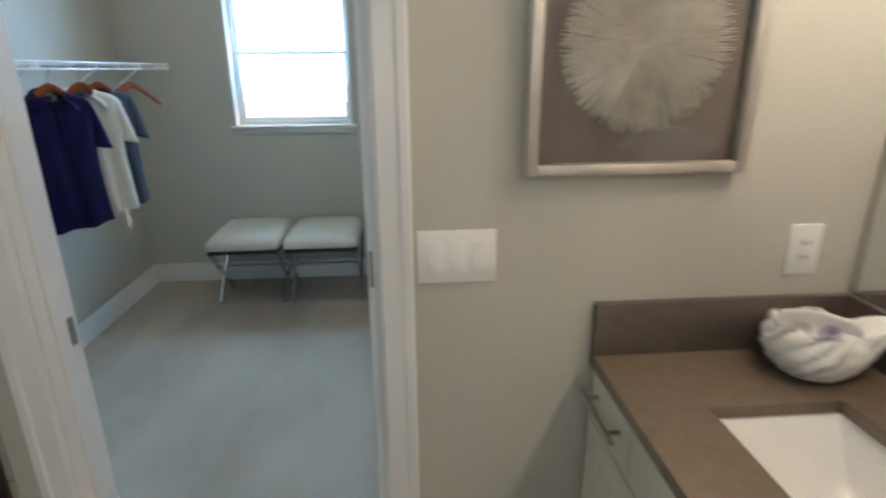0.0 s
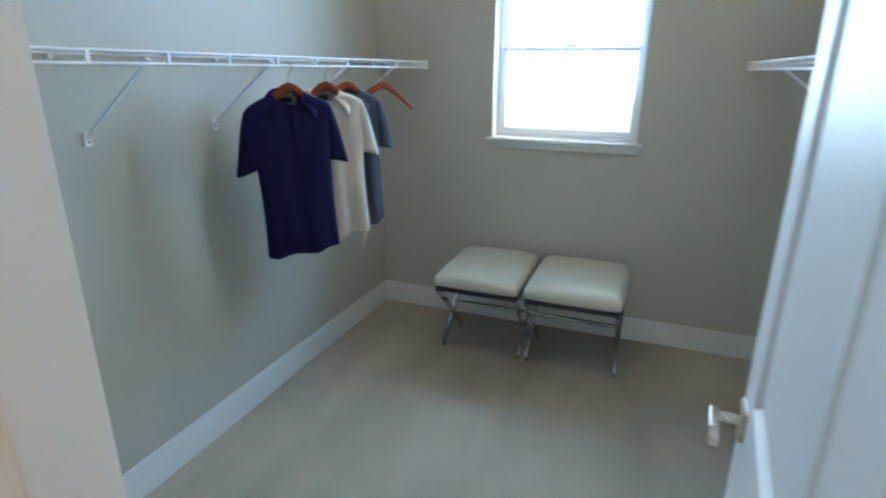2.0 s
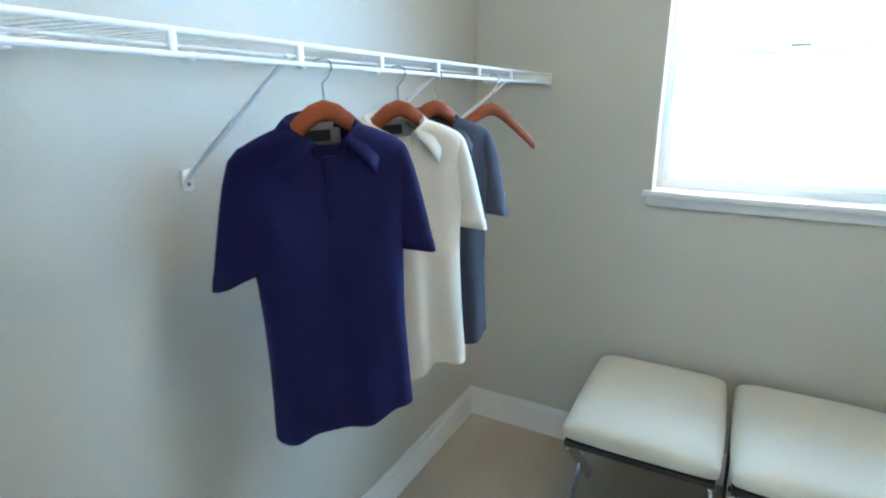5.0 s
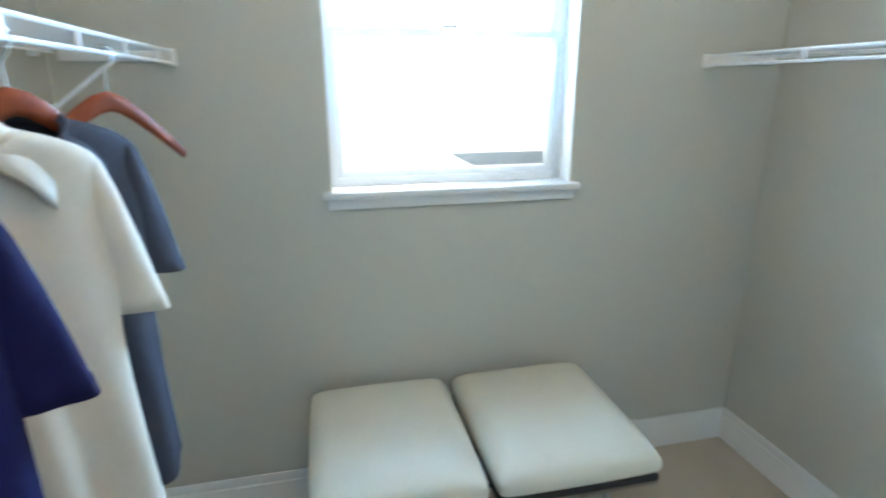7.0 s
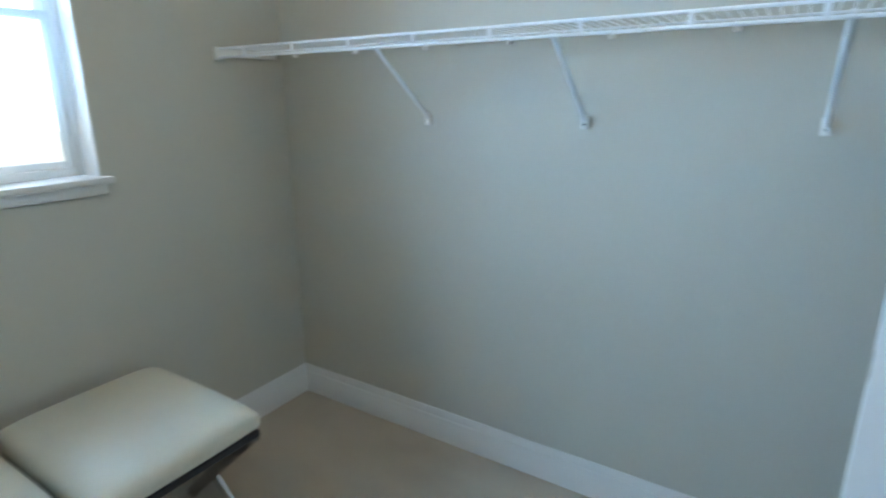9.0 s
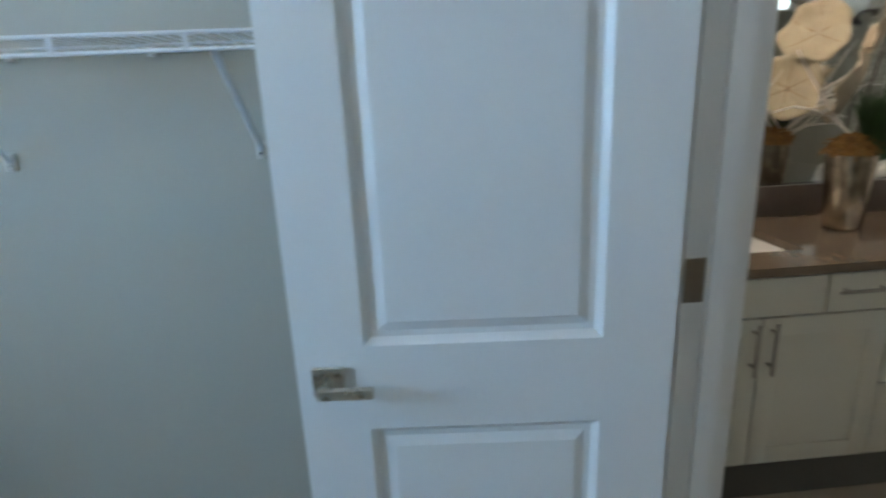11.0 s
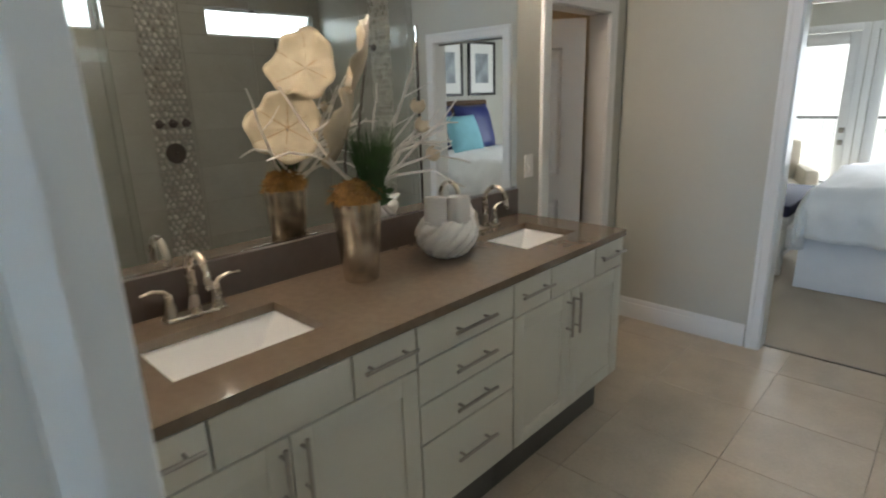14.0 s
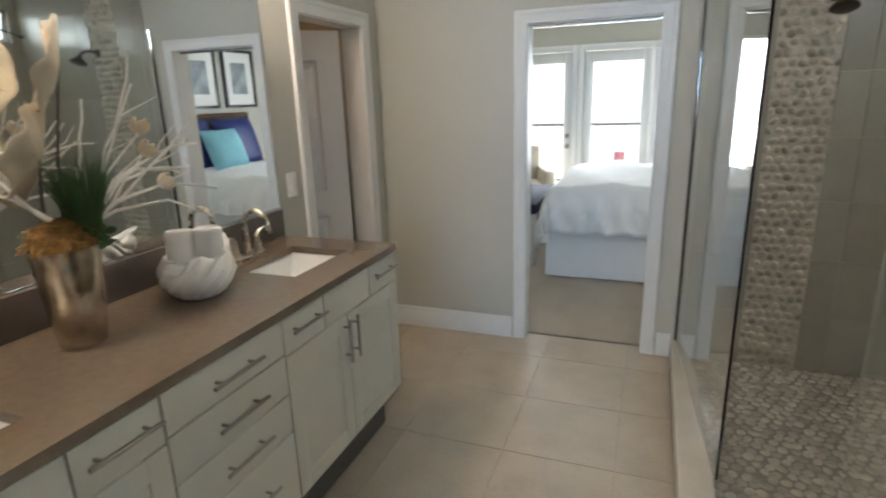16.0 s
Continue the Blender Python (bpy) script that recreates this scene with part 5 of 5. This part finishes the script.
# ---------------------------------------------------------------- bedroom
bed = thing("bed", "queen bed with a white duvet and a long white skirt", "bed")
X0, X1, Y0, Y1 = -2.28, 0.30, -6.02, -4.42
bm = bmesh.new()
n = 160
per = []
for k in range(n):
    u = k / n * 4
    s, f = int(u), u - int(u)
    pt = [(X0 + (X1 - X0) * f, Y1), (X1, Y1 + (Y0 - Y1) * f), (X1 + (X0 - X1) * f, Y0), (X0, Y0 + (Y1 - Y0) * f)][s]
    per.append(pt)
cx, cy = (X0 + X1) / 2, (Y0 + Y1) / 2
top = [bm.verts.new((x, y, 0.44)) for x, y in per]
bot = [bm.verts.new((cx + (x - cx) * (1.006 + 0.004 * math.sin(k * 0.9)), cy + (y - cy) * (1.012 + 0.006 * math.sin(k * 0.9)), 0.012)) for k, (x, y) in enumerate(per)]
for k in range(n):
    bm.faces.new((top[k], top[(k + 1) % n], bot[(k + 1) % n], bot[k]))
bm.faces.new(top)
part("bed_skirt", bm, SKIRT, bed, "white gathered bed skirt", smooth=60)
part("mattress", boxes((X0, X1 - 0.02, Y0 + 0.02, Y1 - 0.02, 0.40, 0.70), bevel=0.04), DUVET, bed)
bm = bmesh.new()
NX, NY = 60, 56
vs = []
for i in range(NX + 1):
    row = []
    for j in range(NY + 1):
        u, v = i / NX, -1.42 + 2.84 * j / NY
        x = X0 + 0.25 + (X1 - X0 - 0.20 + 0.42) * u
        over_y = max(0.0, abs(v) - 0.92)
        over_x = max(0.0, x - X1 + 0.05)
        hw = (Y1 - Y0) / 2
        y = cy + math.copysign(min(abs(v), 0.92) / 0.92 * (hw + 0.01) + 0.05 * min(1, over_y * 4), v)
        xx = min(x, X1 - 0.05) + 0.10 * (1 - math.exp(-over_x * 5))
        drop = max(over_y * 0.76, over_x * 0.9)
        z = 0.775 - drop - 0.03 * math.exp(-(over_y + over_x) * 30) * 0
        z += 0.018 * math.sin(x * 9 + v * 4) * math.exp(-drop * 6) + 0.006 * math.sin(x * 23 - v * 7)
        fold = (0.044 * math.sin(x * 17 + 5 * drop + 2 * v) + 0.012 * math.sin(x * 41 - 9 * drop)) * min(1, drop * 5) if over_y >= over_x else (0.040 * math.sin(v * 16 + 4 * drop) + 0.012 * math.sin(v * 37)) * min(1, drop * 5)
        if over_y >= over_x:
            y += math.copysign(fold, v)
        else:
            xx += fold
        row.append(bm.verts.new((xx, y, z)))
    vs.append(row)
for i in range(NX):
    for j in range(NY):
        bm.faces.new((vs[i][j], vs[i + 1][j], vs[i + 1][j + 1], vs[i][j + 1]))
ob = part("duvet", bm, DUVET, bed, "rumpled white duvet hanging over the sides", smooth=70)
md = ob.modifiers.new("thick", "SOLIDIFY")
md.thickness = 0.02
hb = thing("headboard", "brown woven headboard against the bedroom wall", "headboard")
part("panel", boxes((RX0 + 0.005, RX0 + 0.075, -6.15, -4.28, 0.25, 1.37), bevel=0.015), WICKER, hb)
bm = bmesh.new()
for i in range(26):
    z = 0.32 + i * 0.041
    tube(bm, [(RX0 + 0.078, -6.12 + k * 0.0905, z + 0.006 * (-1) ** (i + k)) for k in range(21)], 0.017, 5)
tagged(part("weave", bm, WICKER, hb, "thick woven strands"), kind="stuff")


def pillow(w, h, d, mat, label, m):
    bm = bmesh.new()
    n = 12
    g = {}
    for sgn in (-1, 1):
        for i in range(n + 1):
            for j in range(n + 1):
                u, v = -1 + 2 * i / n, -1 + 2 * j / n
                t = ((1 - u ** 4) * (1 - v ** 4)) ** 0.6
                pinch = 1 - 0.07 * (1 - abs(u * v)) * (abs(u) ** 8 + abs(v) ** 8) / 2
                if (i in (0, n) or j in (0, n)) and sgn == 1:
                    g[sgn, i, j] = g[-1, i, j]
                else:
                    g[sgn, i, j] = bm.verts.new((sgn * d / 2 * t, u * w / 2 * pinch, v * h / 2 * pinch))
        for i in range(n):
            for j in range(n):
                bm.faces.new((g[sgn, i, j], g[sgn, i + 1, j], g[sgn, i + 1, j + 1], g[sgn, i, j + 1]))
    ob = solid("pillow", bm, mat, label, "pillow", group="bed pillows", smooth=80)
    ob.matrix_basis = m
    return ob


pillow(0.72, 0.62, 0.20, BLUEPIL, "royal blue satin pillow leaning on the headboard", pose(-2.13, -4.82, 1.02, 0, -16, 3))
pillow(0.72, 0.62, 0.20, BLUEPIL, "royal blue satin pillow beside its twin", pose(-2.13, -5.60, 1.02, 0, -16, -3))
pillow(0.52, 0.50, 0.17, AQUAPIL, "aqua cotton cushion in front of blue pillows", pose(-1.93, -5.15, 0.97, 0, -24, 6))
ns = thing("nightstand", "navy blue nightstand beside the bed", "nightstand")
part("body", boxes((RX0 + 0.02, RX0 + 0.48, -4.26, -3.72, 0.10, 0.66), bevel=0.006), NAVYSEAT, ns)
part("top", boxes((RX0 + 0.01, RX0 + 0.50, -4.275, -3.705, 0.661, 0.69), bevel=0.004), NAVYSEAT, ns)
for z in (0.14, 0.40):
    part("drawer_front", boxes((RX0 + 0.478, RX0 + 0.495, -4.245, -3.735, z, z + 0.24), bevel=0.004), NAVYSEAT, ns)
for x in (RX0 + 0.05, RX0 + 0.45):
    for y in (-4.23, -3.75):
        part("leg", boxes((x - 0.02, x + 0.02, y - 0.02, y + 0.02, 0.0, 0.10)), NAVYSEAT, ns)
for yc in (-5.42, -6.12):
    pf = thing("picture_frame", "black framed grey print with a wide white mat", "picture", pose(RX0 + 0.001, yc, 1.79), group="bedroom pictures")
    part("frame", boxes((0.0, 0.03, -0.29, -0.255, -0.36, 0.36), (0.0, 0.03, 0.255, 0.29, -0.36, 0.36), (0.0, 0.03, -0.255, 0.255, -0.36, -0.325), (0.0, 0.03, -0.255, 0.255, 0.325, 0.36), bevel=0.003), BLACKFRAME, pf)
    part("mat_board", boxes((0.0, 0.012, -0.255, 0.255, -0.325, 0.325)), MATWHITE, pf)
    part("print", boxes((0.0125, 0.0145, -0.14, 0.14, -0.19, 0.20)), PRINT, pf)
bn = thing("bench", "navy cushioned bench with white turned legs at the bed foot", "bench")
part("cushion", boxes((0.42, 0.86, -5.75, -4.62, 0.47, 0.57), bevel=0.03), NAVYSEAT, bn, "navy velvet seat")
part("seat_frame", boxes((0.43, 0.85, -5.74, -4.63, 0.42, 0.469), bevel=0.005), TRIM, bn)
for x in (0.46, 0.82):
    for y in (-5.70, -4.67):
        part("leg", lathe(bmesh.new(), [(0.018, 0.0), (0.024, 0.03), (0.018, 0.06), (0.026, 0.12), (0.020, 0.2), (0.028, 0.3), (0.022, 0.36), (0.026, 0.42)], 14, (x, y, 0)), TRIM, bn)
    part("stretcher", boxes((x - 0.012, x + 0.012, -5.70, -4.67, 0.14, 0.17)), TRIM, bn)
for k in range(4):
    y = -5.55 + k * 0.24
    part("lattice_bar", tube(bmesh.new(), [(0.46, y, 0.16), (0.46, y + 0.22, 0.42)], 0.010, 6), TRIM, bn)
    part("lattice_bar", tube(bmesh.new(), [(0.46, y + 0.22, 0.16), (0.46, y, 0.42)], 0.010, 6), TRIM, bn)

ch = thing("armchair", "beige linen armchair beside the glazed doors", "armchair", pose(1.05, -6.55, 0, 0, 0, 20))
part("seat", boxes((-0.32, 0.32, -0.30, 0.30, 0.20, 0.45), bevel=0.05), BEIGE, ch)
part("backrest", boxes((-0.34, 0.34, -0.40, -0.25, 0.25, 0.88), bevel=0.06), BEIGE, ch)
for s in (-1, 1):
    part("arm", boxes((s * 0.36 - 0.07, s * 0.36 + 0.07, -0.36, 0.28, 0.18, 0.62), bevel=0.05), BEIGE, ch)
    for y in (-0.32, 0.24):
        part("leg", tube(bmesh.new(), [(s * 0.33, y, 0.0), (s * 0.33, y, 0.2)], [0.015, 0.022], 8), HANGWOOD, ch)

for i, (a, b) in enumerate(FDS):
    d = thing("door_glazed_%d" % (i + 1), "white glazed door with bright daylight outside", "glazed door", kind="structure")
    y0, y1 = RY0 - 0.075, RY0 - 0.03
    st = 0.10
    part("leaf_frame", boxes((a + 0.004, a + st, y0, y1, 0.01, 1.96), (b - st, b - 0.004, y0, y1, 0.01, 1.96), (a + st, b - st, y0, y1, 0.01, 0.22), (a + st, b - st, y0, y1, 1.84, 1.96), bevel=0.003), TRIM, d)
    p = part("pane", boxes((a + st, b - st, RY0 - 0.056, RY0 - 0.050, 0.22, 1.84)), GLASS, d, smooth=None)
    p.visible_shadow = False
    legs = [] if i == 1 else [(a - 0.065, a, RY0 + 0.001, RY0 + 0.02, 0, 2.04)]
    legs.append((b, b + (0.02 if i == 0 else 0.065), RY0 + 0.001, RY0 + 0.02, 0, 2.04))
    part("casing", boxes(*legs, (a, b, RY0 + 0.001, RY0 + 0.02, 1.97, 2.04), bevel=0.003), TRIM, d)
    if i == 2:
        for z in (0.93, 0.80):
            part("deadbolt" if z > 0.9 else "knob", boxes((a + 0.025, a + 0.075, y1, y1 + 0.03, z, z + 0.055), bevel=0.006), DARKMETAL, d)

# ---------------------------------------------------------------- outside
setting("ground", boxes((-900, 900, -900, 900, -3.3, -3.2)), GROUND, "pale ground outside", "ground")
bal = thing("balcony", "concrete balcony with a dark metal railing", "balcony")
part("deck", boxes((-3.5, 3.5, -9.2, RY0 - W - 0.002, -0.16, -0.02)), STUCCO, bal)
part("top_rail", boxes((-3.4, 3.4, -9.12, -9.07, 0.98, 1.02)), RAIL, bal)
part("bottom_rail", boxes((-3.4, 3.4, -9.12, -9.08, 0.10, 0.13)), RAIL, bal)
for i in range(50):
    part("baluster", boxes((-3.387 + i * 0.138, -3.379 + i * 0.138, -9.102, -9.094, 0.13, 0.98)), RAIL, bal)
lc = thing("patio_chair", "patio chair with a red cushion on the balcony", "chair", pose(-0.05, -8.75, -0.26, 0, 0, 15))
part("cushion", boxes((-0.13, 0.13, -0.12, 0.13, 0.60, 0.66), bevel=0.02), REDCLOTH, lc)
part("back_cushion", boxes((-0.085, 0.085, -0.17, -0.12, 0.66, 0.86), bevel=0.02), REDCLOTH, lc)
for s in (-1, 1):
    for y in (-0.22, 0.2):
        part("leg", boxes((s * 0.12 - 0.012, s * 0.12 + 0.012, y * 0.55 - 0.012, y * 0.55 + 0.012, 0.24, 0.63)), RAIL, lc)
nb = thing("neighbour_house", "pale stucco house across the garden", "house")
part("wall", boxes((-14, 16, -26, -20, -3.2, 3.6)), STUCCO, nb)
bm = bmesh.new()
r = [bm.verts.new(p) for p in ((-14.5, -26.5, 3.6), (16.5, -26.5, 3.6), (16.5, -19.5, 3.6), (-14.5, -19.5, 3.6), (-12, -23, 5.2), (14, -23, 5.2))]
for f in ((0, 1, 5, 4), (2, 3, 4, 5), (1, 2, 5), (3, 0, 4), (0, 1, 2, 3)):
    bm.faces.new([r[i] for i in f])
part("roof", bm, ROOF, nb, smooth=None)
for i in range(7):
    for z in (-2.0, 1.0):
        wd = part("window", boxes((-12 + 4 * i, -10.6 + 4 * i, -20.05, -19.96, z, z + 1.3)), TRIM, nb)
        part("pane", boxes((-11.9 + 4 * i, -10.7 + 4 * i, -19.97, -19.94, z + 0.1, z + 1.2)), PALEGLASS, wd)
nh = thing("garden_house", "low house with a blue-grey roof below the closet window", "house")
part("wall", boxes((6.2, 12.0, 22.0, 30.0, -3.2, -2.15)), STUCCO, nh)
bm = bmesh.new()
r = [bm.verts.new(p) for p in ((5.9, 21.5, -2.15), (12.4, 21.5, -2.15), (12.4, 30.5, -2.15), (5.9, 30.5, -2.15), (8.8, 26, -1.6), (10.5, 26, -1.6))]
for f in ((0, 1, 5, 4), (2, 3, 4, 5), (1, 2, 5), (3, 0, 4), (0, 1, 2, 3)):
    bm.faces.new([r[i] for i in f])
part("roof", bm, GARDENROOF, nh, smooth=None)
bd = solid("backdrop_haze", boxes((-160, 160, 90, 91, -3.2, 70)), HAZE, "bright hazy distance beyond the closet window", "backdrop", kind="structure")
bd2 = solid("backdrop_haze", boxes((-160, 160, -91, -90, -3.2, 70)), HAZE, "bright hazy distance beyond the bedroom", "backdrop", kind="structure")
bd3 = solid("backdrop_haze", boxes((-91, -90, -80, 80, -3.2, 90)), HAZE, "bright hazy distance beyond the shower", "backdrop", kind="structure")

# ---------------------------------------------------------------- pieces: floor tiles, shower tiles, pebbles


def shared_box(name, sx, sy, sz, mat, bevel=0.0012):
    bm = boxes((-sx / 2, sx / 2, -sy / 2, sy / 2, -sz / 2, sz / 2))
    bmesh.ops.bevel(bm, geom=list(bm.edges), offset=bevel, segments=1, affect="EDGES")
    return finish(name, bm, mat)


def clip_tiles(parent, name, mat, u0, u1, v0, v1, su, sv, ou, ov, place, joint=0.004, thick=0.008):
    """Lay a grid of pieces over a rectangle, cut at its edges; place(u, v, du, dv) gives the pose of a piece."""
    meshes = {}
    iu = math.floor((u0 - ou) / su)
    while ou + iu * su < u1:
        a, b = max(u0, ou + iu * su) + joint / 2, min(u1, ou + (iu + 1) * su) - joint / 2
        iv = math.floor((v0 - ov) / sv)
        while ov + iv * sv < v1:
            c, d = max(v0, ov + iv * sv) + joint / 2, min(v1, ov + (iv + 1) * sv) - joint / 2
            if b - a > 0.01 and d - c > 0.01:
                key = (round(b - a, 3), round(d - c, 3))
                if key not in meshes:
                    meshes[key] = shared_box(name, b - a, d - c, thick, mat)
                ob = new(name, meshes[key])
                ob.parent = parent
                ob.matrix_basis = place((a + b) / 2, (c + d) / 2)
            iv += 1
        iu += 1


clip_tiles(bath_floor, "floor_tile", TILE, SHX + 0.06, BX1 - 0.002, -3.232, 0.04, 0.462, 0.457, 0.05, -2.463, lambda u, v: pose(u, v, -0.004), joint=0.003)
sh_floor = setting("floor_shower", boxes((BX0, SHX - 0.06, BY0, 0.0, -0.06, 0.012)), SHGROUT, "pebble mosaic shower floor", "shower floor")
back = bpy.data.objects["wall_shower_back"]
for a, b, c, d in ((BY0, 0.0, 0.012, 1.985), (BY0, 0.0, 2.215, CEILING), (-2.05, -1.25, 1.985, 2.215)):
    for lo, hi in ((a, min(b, -1.80)), (max(a, -1.50), b)):
        if hi - lo > 0.02:
            clip_tiles(back, "wall_tile", SHTILE, lo, hi, c, d, 0.61, 0.305, 0.0, 0.012, lambda u, v: pose(BX0 + 0.003, u, v, 90, 0, 90), joint=0.003)
far_side = bpy.data.objects["wall_bedroom_side"]
for lo, hi in ((BX0, -1.26), (-0.99, SHX - 0.012)):
    clip_tiles(far_side, "wall_tile", SHTILE, lo, hi, 0.012, CEILING, 0.61, 0.305, BX0, 0.012, lambda u, v: pose(u, BY0 + 0.003, v, 90, 0, 0), joint=0.003)
near_side = bpy.data.objects["wall_between"]
clip_tiles(near_side, "wall_tile", SHTILE, BX0, SHX - 0.062, 0.012, CEILING, 0.61, 0.305, BX0, 0.012, lambda u, v: pose(u, -0.003, v, 90, 0, 0), joint=0.003)
PEBBLE_I = PEBBLE.copy()
PEBBLE_I.name = "pebble_mosaic_mixed"
nt = PEBBLE_I.node_tree
geo = nt.nodes.new("ShaderNodeNewGeometry")
pr = nt.nodes.new("ShaderNodeValToRGB")
pr.color_ramp.elements[0].color = (0.30, 0.28, 0.235, 1)
pr.color_ramp.elements[1].color = (0.52, 0.49, 0.43, 1)
nt.links.new(geo.outputs["Random Per Island"], pr.inputs["Fac"])
nt.links.new(pr.outputs["Color"], next(x for x in nt.nodes if x.bl_idname == "ShaderNodeHueSaturation").inputs["Color"])


def pebbles(name, parent, u0, u1, v0, v1, at, seed, step=0.045):
    """Rounded flat stones in an uneven layout; at(u, v, h) gives a place."""
    r2 = random.Random(seed)
    verts, faces = [], []
    nu, nv = int((u1 - u0) / step), int((v1 - v0) / step)
    for i in range(nu):
        for j in range(nv):
            u = u0 + (i + 0.5 + (0.25 if j % 2 else -0.25)) * (u1 - u0) / nu + r2.uniform(-0.006, 0.006)
            v = v0 + (j + 0.5) * (v1 - v0) / nv + r2.uniform(-0.006, 0.006)
            ra, rb, tw = r2.uniform(0.018, 0.026), r2.uniform(0.015, 0.023), r2.uniform(0, 3.14)
            base = len(verts)
            for q, h in ((1.0, 0.0), (0.88, 0.006), (0.5, 0.009)):
                for k in range(8):
                    a = 2 * math.pi * k / 8
                    x, y = ra * q * math.cos(a), rb * q * math.sin(a)
                    verts.append(at(min(max(u + x * math.cos(tw) - y * math.sin(tw), u0), u1), min(max(v + x * math.sin(tw) + y * math.cos(tw), v0), v1), h))
            for ring in (0, 1):
                for k in range(8):
                    faces.append((base + ring * 8 + k, base + ring * 8 + (k + 1) % 8, base + ring * 8 + 8 + (k + 1) % 8, base + ring * 8 + 8 + k))
            faces.append(tuple(base + 16 + k for k in range(8)))
    me = bpy.data.meshes.new(name)
    me.from_pydata(verts, [], faces)
    me.materials.append(PEBBLE_I)
    me.polygons.foreach_set("use_smooth", [True] * len(me.polygons))
    ob = new(name, me)
    ob.parent = parent
    ob["kind"] = "stuff"
    return ob


pebbles("pebble_strip", back, -1.80, -1.50, 0.02, 1.985, lambda u, v, h: (BX0 + 0.001 + h, u, v), 1)
pebbles("pebble_strip_top", back, -1.80, -1.50, 1.985, CEILING, lambda u, v, h: (BX0 + 0.001 + h, u, v), 4)
pebbles("pebble_strip", far_side, -1.26, -0.99, 0.02, CEILING, lambda u, v, h: (u, BY0 + 0.001 + h, v), 2)
pebbles("pebble_floor", sh_floor, BX0 + 0.02, SHX - 0.07, BY0 + 0.02, -0.02, lambda u, v, h: (u, v, 0.012 + h), 3)
point_lamp("toilet_room_lamp", (1.75, -2.2, 2.5), 5.0, (1.0, 0.52, 0.22), 0.08)
